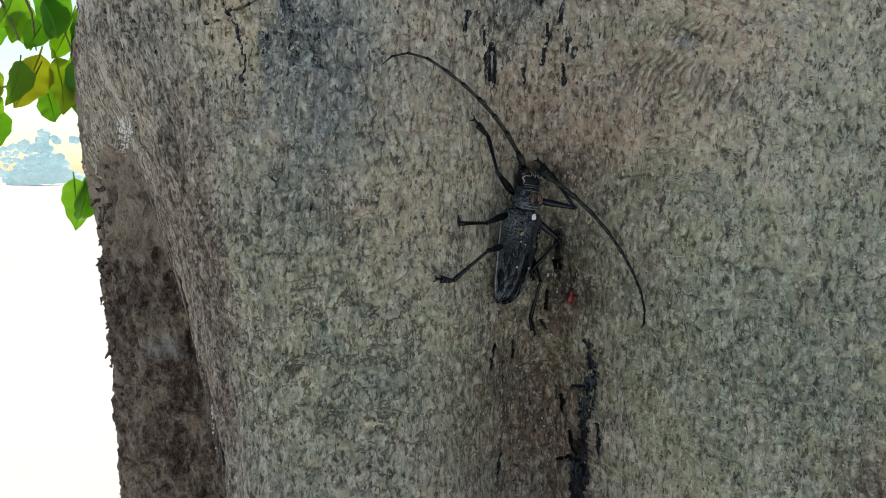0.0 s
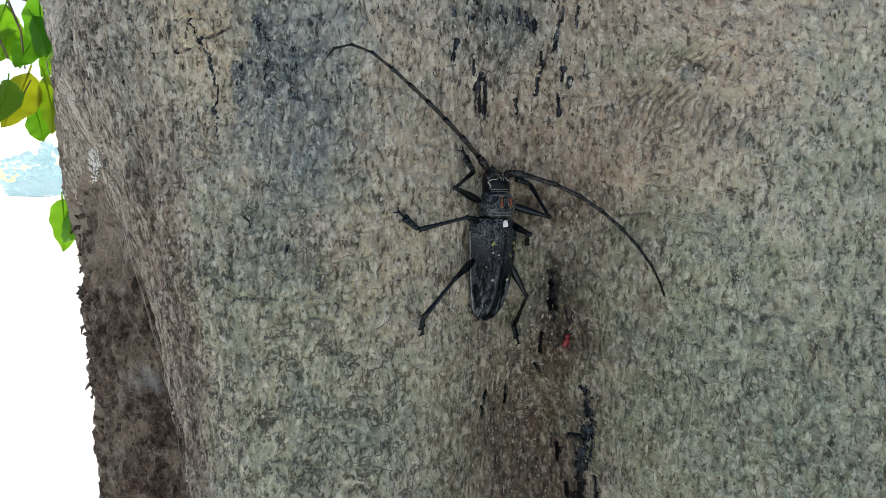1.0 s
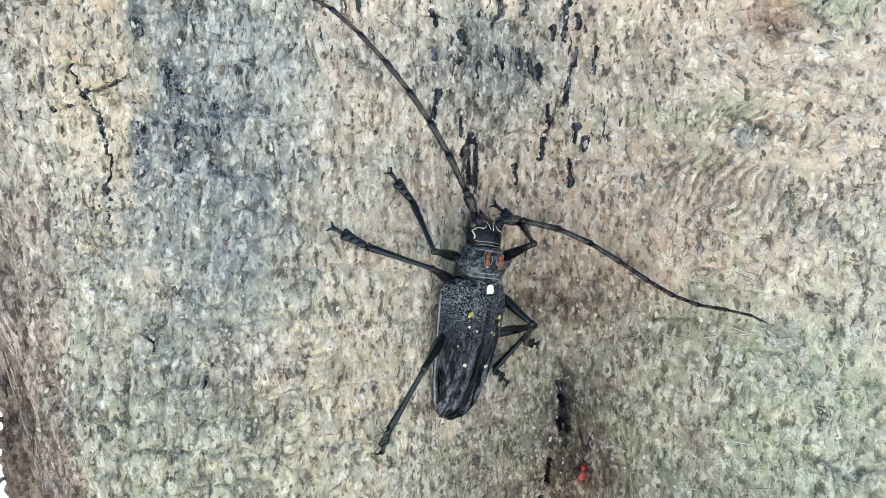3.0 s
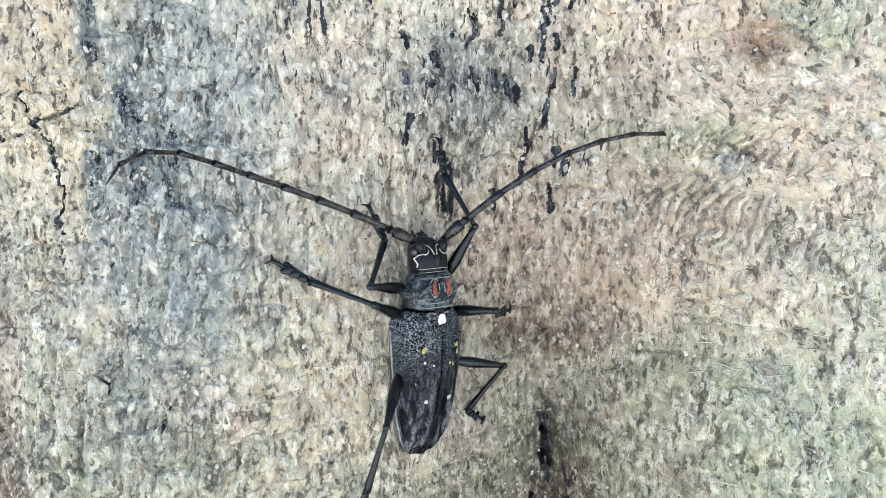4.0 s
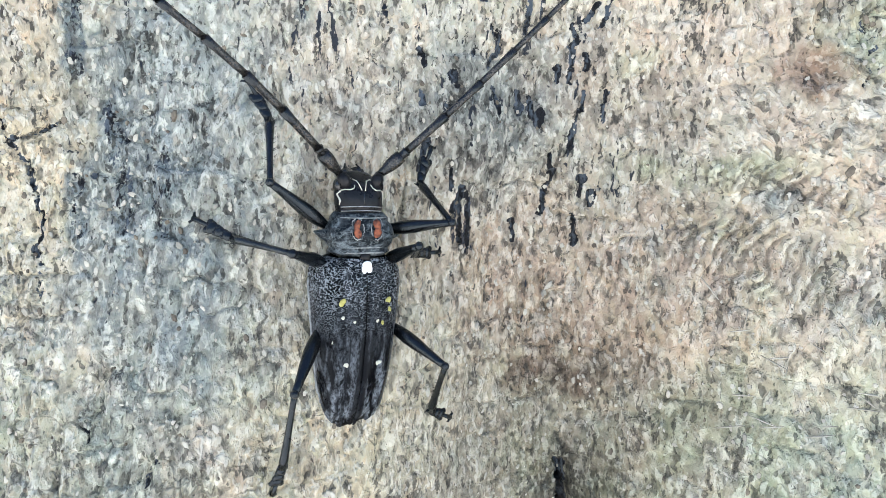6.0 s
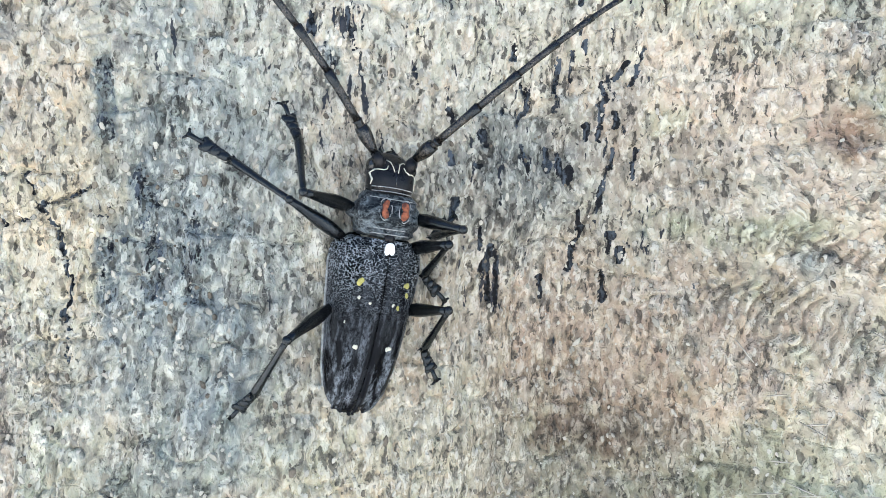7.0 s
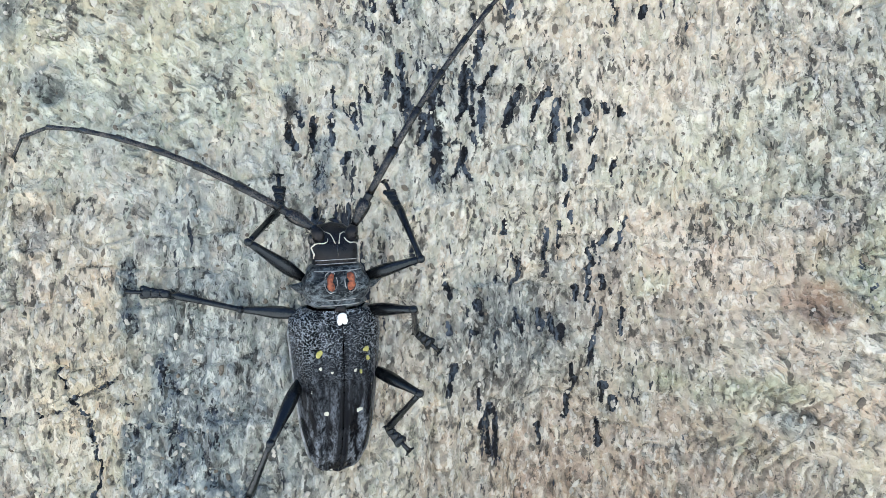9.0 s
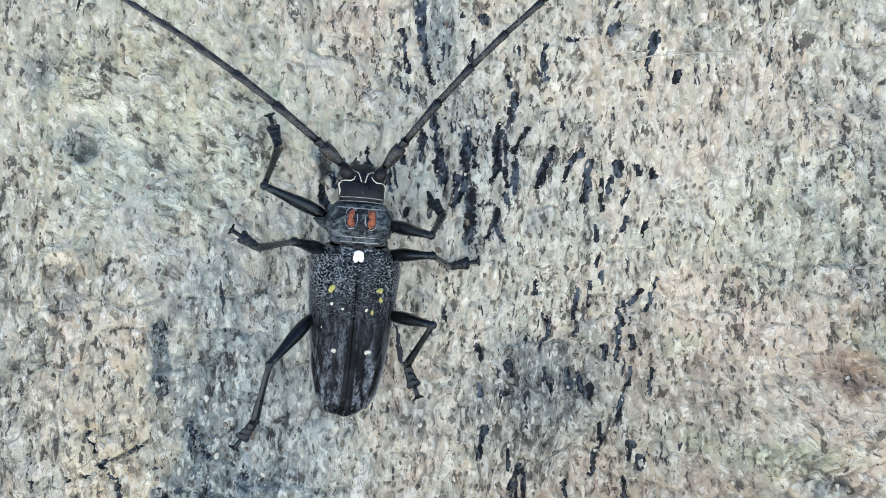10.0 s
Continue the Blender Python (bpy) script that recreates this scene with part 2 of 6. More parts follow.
def elytra_material():
    """Black shell with grey down in long blotches, and a net of silvery wrinkles over the shoulders."""
    s = Shader("elytra_shell", 0.22, 0.0, 0.08, True)
    co, along = s.place(), s.place((1, 0.22, 1), 0.0016, 260.0)
    axis = s.tree.nodes.new("ShaderNodeSeparateXYZ")
    s.tree.links.new(s.tree.nodes.new("ShaderNodeTexCoord").outputs["Object"], axis.inputs[0])
    down, fine, speck = s.noise(along, 520.0, 4.0, 0.65), s.noise(co, 2600.0, 3.0), s.noise(s.place((1, 0.5, 1)), 1900.0, 3.0, 0.7)
    front = s.ramp(axis.outputs[1], -0.0150, -0.0035)
    grain = s.math("ABSOLUTE", s.math("SUBTRACT", s.noise(s.place((0.85, 1.2, 1), 0.0004, 1500.0), 1550.0, 1.0, 0.5), 0.5))
    patchy = s.noise(co, 700.0, 3.0)
    ridged = s.ramp(grain, 0.060, 0.026)
    net = s.math("MULTIPLY", s.math("MULTIPLY", front, ridged), s.math("MAXIMUM", s.ramp(patchy, 0.38, 0.58, 0.2, 1.0), s.ramp(s.math("ABSOLUTE", axis.outputs[0]), 0.0048, 0.0064)))
    tip = s.ramp(axis.outputs[1], -0.010, -0.027, 0.15, 1.0)
    color = s.mix(s.math("MULTIPLY", s.ramp(down, 0.47, 0.62), s.ramp(speck, 0.38, 0.62)), (0.0022, 0.0022, 0.003), (0.009, 0.011, 0.016))
    color = s.mix(s.math("MULTIPLY", tip, s.math("MULTIPLY", s.ramp(down, 0.40, 0.58), s.ramp(speck, 0.35, 0.6))), color, (0.17, 0.19, 0.215))
    stripe = s.noise(s.place((1, 0.06, 0.3), 0.0008, 300.0), 900.0, 2.0, 0.5)
    color = s.mix(s.ramp(stripe, 0.50, 0.38, 0.0, 0.85), color, (0.004, 0.004, 0.005))
    color = s.mix(s.ramp(s.math("ADD", s.math("ABSOLUTE", axis.outputs[0]), s.math("MULTIPLY", axis.outputs[1], 0.035)), 0.00045, 0.0001, 0.0, 0.9), color, (0.004, 0.004, 0.005))
    color = s.mix(net, color, (0.27, 0.30, 0.33))
    height = s.math("ADD", s.math("MULTIPLY", front, ridged), s.math("MULTIPLY", fine, 0.25))
    return s.done(color, s.bump(height, 0.8, 0.0003), s.ramp(down, 0.4, 0.65, 0.18, 0.42))


def thorax_material():
    s = Shader("thorax_shell", 0.36, 0.0, 0.14, True)
    across, co = s.place((0.35, 1, 1), 0.0016, 300.0), s.place()
    fold, fine = s.noise(across, 900.0, 4.0, 0.65), s.noise(co, 1800.0, 3.0)
    vein = s.math("ABSOLUTE", s.math("SUBTRACT", s.noise(s.place((0.6, 1, 1), 0.0010, 500.0), 800.0, 2.0, 0.5), 0.5))
    color = s.mix(s.ramp(fold, 0.44, 0.62), (0.005, 0.006, 0.007), (0.085, 0.102, 0.112))
    color = s.mix(s.ramp(fine, 0.5, 0.7, 0.0, 0.5), color, (0.19, 0.215, 0.225))
    color = s.mix(s.ramp(vein, 0.030, 0.008, 0.0, 0.40), color, (0.22, 0.25, 0.26))
    color = s.mix(s.ramp(s.noise(co, 420.0, 3.0), 0.50, 0.38, 0.0, 0.8), color, (0.006, 0.006, 0.008))
    return s.done(color, s.bump(fine, 0.5, 0.0001, s.bump(fold, 0.8, 0.0004)))


def limb_material(name, base, down, ringed=False):
    s = Shader(name, 0.20, 0.0, 0.42, True)
    co = s.place()
    a, b = s.noise(co, 500.0, 3.0), s.noise(co, 3200.0, 2.0)
    color = s.mix(s.math("MULTIPLY", s.ramp(a, 0.45, 0.66), s.ramp(b, 0.4, 0.6)), base, down)
    if ringed:
        # each segment darkens towards the knob at its end
        along = s.node("ShaderNodeSeparateXYZ", 0, Vector=s.tree.nodes.new("ShaderNodeTexCoord").outputs["Generated"])
        color = s.mix(s.ramp(along, 0.78, 0.95, 0.0, 0.85), color, base)
    return s.done(color, s.bump(b, 0.5, 0.00012), s.ramp(a, 0.3, 0.7, 0.10, 0.24))


def leaf_material():
    s = Shader("leaf_green", 0.38, 0.0, 0.5)
    co = s.place()
    own = s.node("ShaderNodeObjectInfo", "Random")
    n, f = s.noise(co, 40.0, 4.0), s.noise(co, 400.0, 3.0)
    color = s.mix(s.ramp(n, 0.3, 0.7), (0.055, 0.20, 0.026), (0.15, 0.35, 0.045))
    color = s.mix(s.ramp(own, 0.35, 0.9), color, (0.30, 0.40, 0.05))
    color = s.mix(s.ramp(own, 0.86, 0.94), color, (0.46, 0.30, 0.04))
    mat = s.done(color, s.bump(f, 0.4, 0.0006))
    through_light = s.tree.nodes.new("ShaderNodeBsdfTranslucent")
    s.put(through_light, "Color", s.mix(0.45, color, (0.60, 0.90, 0.14)))
    both = s.tree.nodes.new("ShaderNodeMixShader")
    s.put(both, 0, 0.80)
    s.tree.links.new(s.bsdf.outputs[0], both.inputs[1])
    s.tree.links.new(through_light.outputs[0], both.inputs[2])
    s.tree.links.new(both.outputs[0], s.tree.nodes["Material Output"].inputs[0])
    return mat


def flake_material():
    s = Shader("bark_flake", 0.88, 0.0, 0.25)
    own = s.node("ShaderNodeNewGeometry", "Random Per Island")
    n = s.noise(s.place(), 900.0, 3.0)
    color = s.mix(own, (0.28, 0.26, 0.215), (0.54, 0.51, 0.43))
    return s.done(s.mix(s.ramp(n, 0.4, 0.7, 0.0, 0.5), color, (0.26, 0.25, 0.22)), s.bump(n, 0.6, 0.0002))


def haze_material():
    """Trees far off, the bright air's haze put into their pale colour and glow."""
    s = Shader("hazed_foliage", 0.9, 0.0, 0.1)
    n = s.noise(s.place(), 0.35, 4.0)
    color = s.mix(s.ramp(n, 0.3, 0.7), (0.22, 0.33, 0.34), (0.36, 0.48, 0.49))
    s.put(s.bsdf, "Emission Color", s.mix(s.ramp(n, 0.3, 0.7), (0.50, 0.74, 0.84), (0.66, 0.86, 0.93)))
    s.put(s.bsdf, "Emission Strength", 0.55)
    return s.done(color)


BARK, OLD_BARK = bark_material(), old_bark_material()
FLAKE = flake_material()
FIBRE = plain_material("dry_fibre", (0.24, 0.20, 0.165), (0.46, 0.41, 0.35), 500.0, 0.85, 0.0001, 0.2)
CHIP = plain_material("bark_chip", (0.09, 0.075, 0.06), (0.20, 0.17, 0.13), 300.0, 0.9, 0.0003, 0.3)
LIME = plain_material("lichen_white", (0.62, 0.62, 0.58), (0.80, 0.80, 0.77), 300.0, 0.9, 0.0004, 0.3)
ELYTRA, THORAX = elytra_material(), thorax_material()
HEADSHELL = plain_material("head_shell", (0.0028, 0.0028, 0.0034), (0.011, 0.011, 0.013), 520.0, 0.30, 0.00008, 0.22)
LIMB = limb_material("leg_shell", (0.0022, 0.0022, 0.0023), (0.013, 0.0125, 0.012))
FEELER = limb_material("antenna_shell", (0.009, 0.0075, 0.0062), (0.075, 0.062, 0.050), True)
EYE_BLACK = plain_material("eye_black", (0.006, 0.006, 0.006), (0.012, 0.011, 0.010), 900.0, 0.14, 0.00003, 0.7)
CREAM = plain_material("cream_down", (0.40, 0.39, 0.32), (0.62, 0.60, 0.50), 900.0, 0.8, 0.00008, 0.3)
YELLOW = plain_material("yellow_down", (0.27, 0.25, 0.06), (0.44, 0.42, 0.15), 900.0, 0.8, 0.00008, 0.3)
WHITE = plain_material("white_down", (0.82, 0.82, 0.80), (0.92, 0.92, 0.90), 900.0, 0.8, 0.00008, 0.3)
ORANGE = plain_material("orange_down", (0.07, 0.022, 0.014), (0.30, 0.095, 0.048), 1600.0, 0.7, 0.00008, 0.3)
GREY_DOWN = plain_material("grey_down", (0.13, 0.14, 0.145), (0.32, 0.33, 0.325), 900.0, 0.8, 0.00006, 0.3)
RED = plain_material("red_shell", (0.10, 0.006, 0.006), (0.30, 0.014, 0.012), 900.0, 0.35, 0.00005)
LEAF = leaf_material()
TWIG = plain_material("twig_bark", (0.13, 0.10, 0.07), (0.22, 0.18, 0.13), 120.0, 0.85, 0.0006, 0.3)
SAND = plain_material("pale_sand", (0.74, 0.72, 0.68), (0.82, 0.80, 0.77), 0.6, 0.95, 0.001, 0.2, 40.0)
WOODS = haze_material()


# ---------------------------------------------------------------- mesh helpers
def lattice(ix, iy, seed):
    h = (ix.astype(np.int64) * 374761393 + iy.astype(np.int64) * 668265263 + seed * 974634721) & 0x7FFFFFFF
    h = ((h ^ (h >> 13)) * 1274126177) & 0x7FFFFFFF
    return ((h ^ (h >> 16)) & 0xFFFFF) / 0xFFFFF


def value_noise(x, y, seed):
    ix, iy = np.floor(x), np.floor(y)
    u, v = x - ix, y - iy
    u, v = u * u * u * (u * (6 * u - 15) + 10), v * v * v * (v * (6 * v - 15) + 10)
    a, b = lattice(ix, iy, seed), lattice(ix + 1, iy, seed)
    c, d = lattice(ix, iy + 1, seed), lattice(ix + 1, iy + 1, seed)
    return (a + (b - a) * u) * (1 - v) + (c + (d - c) * u) * v - 0.5


def fbm(x, y, seed, octaves=4):
    total, size = 0, 1.0
    for k in range(octaves):
        total = total + size * value_noise(x * 2**k + 17 * k, y * 2**k - 9 * k, seed + k)
        size *= 0.55
    return total


def plates(x, y, seed):
    """Cells of bark: each one's own random height, and the nearness to its border (0 on it)."""
    ix, iy = np.floor(x), np.floor(y)
    near, next_near, own = np.full(x.shape, 9.0), np.full(x.shape, 9.0), np.zeros(x.shape)
    for i in (-1, 0, 1):
        for j in (-1, 0, 1):
            px, py = ix + i + lattice(ix + i, iy + j, seed), iy + j + lattice(ix + i, iy + j, seed + 5)
            d = np.hypot(px - x, py - y)
            closer = d < near
            next_near = np.where(closer, near, np.minimum(next_near, d))
            own = np.where(closer, lattice(ix + i, iy + j, seed + 11), own)
            near = np.where(closer, d, near)
    return own, next_near - near


def finish(bm, smooth=True):
    for f in bm.faces:
        f.smooth = smooth
    return bm


def part(name, bm, material, parent=None, label="", smooth=True):
    mesh = bpy.data.meshes.new(name)
    finish(bm, smooth).to_mesh(mesh)
    bm.free()
    mesh.materials.append(material)
    ob = new(name, mesh)
    ob.parent = parent
    return tagged(ob, label)


def tube(bm, points, radii, sides=8, flat=1.0, cap=True):
    """A round or flattened rod through points."""
    rings, n = [], len(points)
    points = [Vector(p) for p in points]
    for i, (p, r) in enumerate(zip(points, radii)):
        way = (points[min(i + 1, n - 1)] - points[max(i - 1, 0)]).normalized()
        up = Vector((0, 0, 1)) if abs(way.z) < 0.9 else Vector((0, 1, 0))
        side = way.cross(up).normalized()
        up = side.cross(way)
        rings.append([bm.verts.new(p + r * (math.cos(a) * side + flat * math.sin(a) * up)) for a in [2 * math.pi * k / sides for k in range(sides)]])
    for a, b in zip(rings, rings[1:]):
        for k in range(sides):
            bm.faces.new((a[k], a[(k + 1) % sides], b[(k + 1) % sides], b[k]))
    if cap:
        bm.faces.new(rings[0][::-1])
        bm.faces.new(rings[-1])
    return bm


def ball(bm, centre, size, turn=None, u=12, v=8):
    m = Matrix.Translation(centre) @ (turn or Matrix()) @ Matrix.Diagonal((*size, 1))
    bmesh.ops.create_uvsphere(bm, u_segments=u, v_segments=v, radius=1, matrix=m)
    return bm


def grid_mesh(name, xyz, material, parent=None, wrap=False, attributes=(), smooth=True):
    """A mesh from an array of rows x columns x 3."""
    rows, cols = xyz.shape[:2]
    index = np.arange(rows * cols).reshape(rows, cols)
    right = np.roll(index, -1, 1) if wrap else index[:, 1:]
    left = index if wrap else index[:, :-1]
    faces = np.stack([left[:-1], right[:-1], right[1:], left[1:]], -1).reshape(-1, 4)
    mesh = bpy.data.meshes.new(name)
    mesh.vertices.add(rows * cols)
    mesh.vertices.foreach_set("co", xyz.reshape(-1).astype(np.float32))
    mesh.loops.add(faces.size)
    mesh.loops.foreach_set("vertex_index", faces.reshape(-1).astype(np.int32))
    mesh.polygons.add(len(faces))
    mesh.polygons.foreach_set("loop_start", np.arange(0, faces.size, 4, dtype=np.int32))
    mesh.update(calc_edges=True)
    mesh.polygons.foreach_set("use_smooth", np.full(len(faces), smooth))
    for key, rgb in attributes:
        layer = mesh.attributes.new(key, "FLOAT_COLOR", "POINT")
        rgba = np.concatenate([rgb, np.ones((*rgb.shape[:2], 1))], -1)
        layer.data.foreach_set("color", rgba.reshape(-1).astype(np.float32))
    mesh.materials.append(material)
    ob = new(name, mesh)
    ob.parent = parent
    return ob

# ---------------------------------------------------------------- ground and distance
def build_ground():
    radii = np.concatenate([[0.0], np.geomspace(0.4, 3000, 60)])
    angles = np.linspace(0, 2 * np.pi, 96, endpoint=False)
    r, a = np.meshgrid(radii, angles, indexing="ij")
    x, y = r * np.cos(a), r * np.sin(a)
    z = 0.03 * fbm(x * 0.4, y * 0.4, 3) * np.clip(r / 3, 0, 1) * np.clip(60 / (r + 1), 0, 1)
    tagged(grid_mesh("ground", np.stack([x, y, z], -1), SAND, wrap=True), "sunlit bare pale sandy ground", "ground", kind="structure")


def build_far_woods():
    """A hazy belt of trees past the open ground."""
    rng, bm = np.random.default_rng(4), bmesh.new()
    bmesh.ops.create_icosphere(bm, subdivisions=2, radius=1)
    clump = np.array([v.co for v in bm.verts])
    tris = np.array([[v.index for v in f.verts] for f in bm.faces])
    bm.free()
    verts, faces, count = [], [], 0
    for k in range(150):
        x, far = rng.uniform(-130, 60), rng.uniform(78, 96)
        tall, wide = rng.uniform(2.6, 5.2) + 3.0 * (rng.random() < 0.18), rng.uniform(1.6, 3.4)
        for c in range(64):
            at = (x + rng.normal(0, wide * 0.45), far + rng.normal(0, 1.2), tall * rng.uniform(0.2, 1.0) ** 0.8)
            size = np.array((1, 1, 0.8)) * wide * rng.uniform(0.07, 0.22)
            if c > 38:
                at, size = (x + rng.normal(0, wide * 0.5), far, tall * rng.uniform(0.05, 0.3)), np.array((1, 1, 0.8)) * wide * 0.25
            verts.append((clump + rng.normal(0, 0.16, clump.shape)) * size + at)
            faces.append(tris + count)
            count += len(clump)
    mesh = bpy.data.meshes.new("far_woods")
    mesh.from_pydata(np.concatenate(verts).tolist(), [], np.concatenate(faces).tolist())
    mesh.polygons.foreach_set("use_smooth", np.ones(len(mesh.polygons), bool))
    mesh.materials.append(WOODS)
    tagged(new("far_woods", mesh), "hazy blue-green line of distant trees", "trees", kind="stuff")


# ---------------------------------------------------------------- the trunk
def bark_front(x, z):
    """How far back the front of the trunk lies: two swellings with a hollow between, which fades out upwards."""
    h = np.clip(z - 1.3, -0.35, 0.35)
    hollow = np.clip(0.0426 - 0.2734 * h, 0.0, 0.075) * np.exp(-(((x - 0.04) / 0.035) ** 2))
    return 0.2029 - 0.0659 * x + 0.1146 * h - 0.1603 * h * h + 0.1973 * x * h - 0.2611 * x * x + hollow


FLANK, FLANK_LONG = 0.058, 0.085  # how far the left flank reaches sideways, and its length along the skin


def ridge(z):
    """The sharp ridge in which the left flank ends: how far left, and how far back."""
    return np.interp(z, [0.9, 1.13, 1.20, 1.25, 1.29, 1.32, 1.35, 1.40, 1.5], [-0.101, -0.1040, -0.1085, -0.1140, -0.1195, -0.1260, -0.1365, -0.1420, -0.1460]), 0.256 + 0.38 * np.clip(1.32 - z, -0.02, 0.25)


def left_edge(z):
    """Where the front starts to bend back into the left flank."""
    return ridge(z)[0] + FLANK


def spot(x, z, cx, cz, rx, rz, turn=0.0, soft=0.5, seed=1, ragged=0.35):
    """1 inside a ragged oval patch, 0 outside."""
    c, s = math.cos(radians(turn)), math.sin(radians(turn))
    u, v = ((x - cx) * c + (z - cz) * s) / rx, (-(x - cx) * s + (z - cz) * c) / rz
    d = np.hypot(u, v) + ragged * 2 * fbm(x * 150, z * 110, seed, 4)
    return np.clip((1 + soft / 2 - d) / soft, 0, 1)


def stroke(x, z, points, width, seed=1, ragged=0.0006):
    """1 along a ragged line, falling to 0 at its width."""
    x, z = x + ragged * 2 * fbm(x * 700, z * 500, seed), z + ragged * fbm(x * 500, z * 700, seed + 3)
    best = np.full(x.shape, 9.0)
    for (ax, az), (bx, bz) in zip(points, points[1:]):
        dx, dz = bx - ax, bz - az
        k = np.clip(((x - ax) * dx + (z - az) * dz) / (dx * dx + dz * dz), 0, 1)
        best = np.minimum(best, np.hypot(x - ax - k * dx, z - az - k * dz))
    return np.clip(1 - best / width, 0, 1)


BLUE = [(-0.0788, 1.3942, 0.0060, 0.0055, 0.85), (-0.062, 1.4128, 0.006, 0.004, 0.7), (-0.0413, 1.363, 0.014, 0.016, 0.8), (-0.041, 1.350, 0.0165, 0.036, 0.85), (-0.043, 1.385, 0.013, 0.02, 0.6), (0.020, 1.366, 0.018, 0.010, 0.75), (-0.035, 1.352, 0.016, 0.012, 0.6), (-0.047, 1.383, 0.013, 0.022, 0.8), (-0.050, 1.345, 0.013, 0.018, 0.9), (-0.042, 1.325, 0.012, 0.016, 0.7), (-0.046, 1.297, 0.012, 0.014, 0.55), (-0.0396, 1.2452, 0.004, 0.006, 0.9), (0.0621, 1.3365, 0.0018, 0.0035, 1.0)] + [
    (0.0816, 1.3474, 0.003, 0.003, 0.9), (0.024, 1.356, 0.007, 0.008, 0.6), (0.0, 1.448, 0.004, 0.012, 0.8), (0.018, 1.373, 0.010, 0.007, 0.55), (-0.08, 1.394, 0.006, 0.006, 0.7), (-0.077, 1.4236, 0.004, 0.004, 0.8), (-0.087, 1.4398, 0.004, 0.004, 0.6), (0.010, 1.417, 0.020, 0.014, 0.45), (-0.11, 1.35, 0.007, 0.03, 0.45), (0.10, 1.25, 0.03, 0.03, 0.35), (0.044, 1.265, 0.006, 0.012, 0.5), (-0.02, 1.235, 0.02, 0.02, 0.3), (-0.064, 1.41, 0.02, 0.012, 0.35), (0.085, 1.40, 0.012, 0.012, 0.3)]
PINK = [(-0.033, 1.296, 0.014, 0.007, 0.7), (0.030, 1.215, 0.012, 0.03, 0.6), (0.055, 1.318, 0.03, 0.018, 0.8), (0.07, 1.385, 0.03, 0.02, 0.65), (0.03, 1.33, 0.02, 0.014, 0.6), (-0.03, 1.293, 0.012, 0.006, 0.6),
        (-0.0211, 1.4486, 0.008, 0.012, 0.7), (0.095, 1.345, 0.012, 0.02, 0.7), (-0.005, 1.372, 0.012, 0.02, 0.5), (0.05, 1.43, 0.03, 0.02, 0.4),
        (-0.075, 1.375, 0.012, 0.015, 0.45), (0.117, 1.261, 0.004, 0.005, 0.9)]
TAN = [(-0.0840, 1.4055, 0.008, 0.011, 0.8), (-0.063, 1.366, 0.009, 0.022, 0.5), (0.02, 1.265, 0.08, 0.055, 0.4), (-0.01, 1.25, 0.05, 0.045, 0.35), (0.06, 1.22, 0.05, 0.05, 0.3), (-0.014, 1.287, 0.012, 0.018, 0.75), (-0.071, 1.348, 0.009, 0.022, 0.7), (-0.066, 1.355, 0.012, 0.022, 0.75), (-0.010, 1.292, 0.014, 0.022, 0.7), (-0.081, 1.404, 0.006, 0.009, 0.9), (-0.06, 1.44, 0.025, 0.012, 0.3),
       (0.01, 1.205, 0.02, 0.02, 0.35), (0.02, 1.305, 0.03, 0.006, 0.5), (0.07, 1.31, 0.03, 0.012, 0.4), (0.077, 1.345, 0.012, 0.008, 0.4)]
BROWN = [(0.0415, 1.3183, 0.022, 0.011, 0.35), (0.046, 1.195, 0.011, 0.045, 0.75), (0.03, 1.335, 0.035, 0.018, 0.28), (0.03, 1.22, 0.022, 0.04, 0.35), (0.036, 1.195, 0.014, 0.03, 0.55), (0.0873, 1.3734, 0.004, 0.004, 0.6), (0.089, 1.385, 0.004, 0.005, 0.4), (0.0484, 1.255, 0.006, 0.025, 0.75),
         (0.132, 1.21, 0.012, 0.012, 0.5), (-0.091, 1.27, 0.009, 0.05, 0.55), (0.043, 1.303, 0.012, 0.004, 0.6), (-0.10, 1.315, 0.008, 0.02, 0.5)]
GREEN = [(0.10, 1.25, 0.06, 0.055, 0.85), (-0.03, 1.235, 0.045, 0.03, 0.6), (0.075, 1.405, 0.02, 0.012, 0.4), (-0.06, 1.43, 0.03, 0.02, 0.4), (0.098, 1.385, 0.010, 0.012, 0.7), (-0.05, 1.275, 0.03, 0.03, 0.45),
         (0.135, 1.32, 0.03, 0.03, 0.6), (0.073, 1.354, 0.012, 0.003, 0.7), (0.01, 1.215, 0.012, 0.015, 0.6), (0.057, 1.3776, 0.004, 0.003, 0.6)]
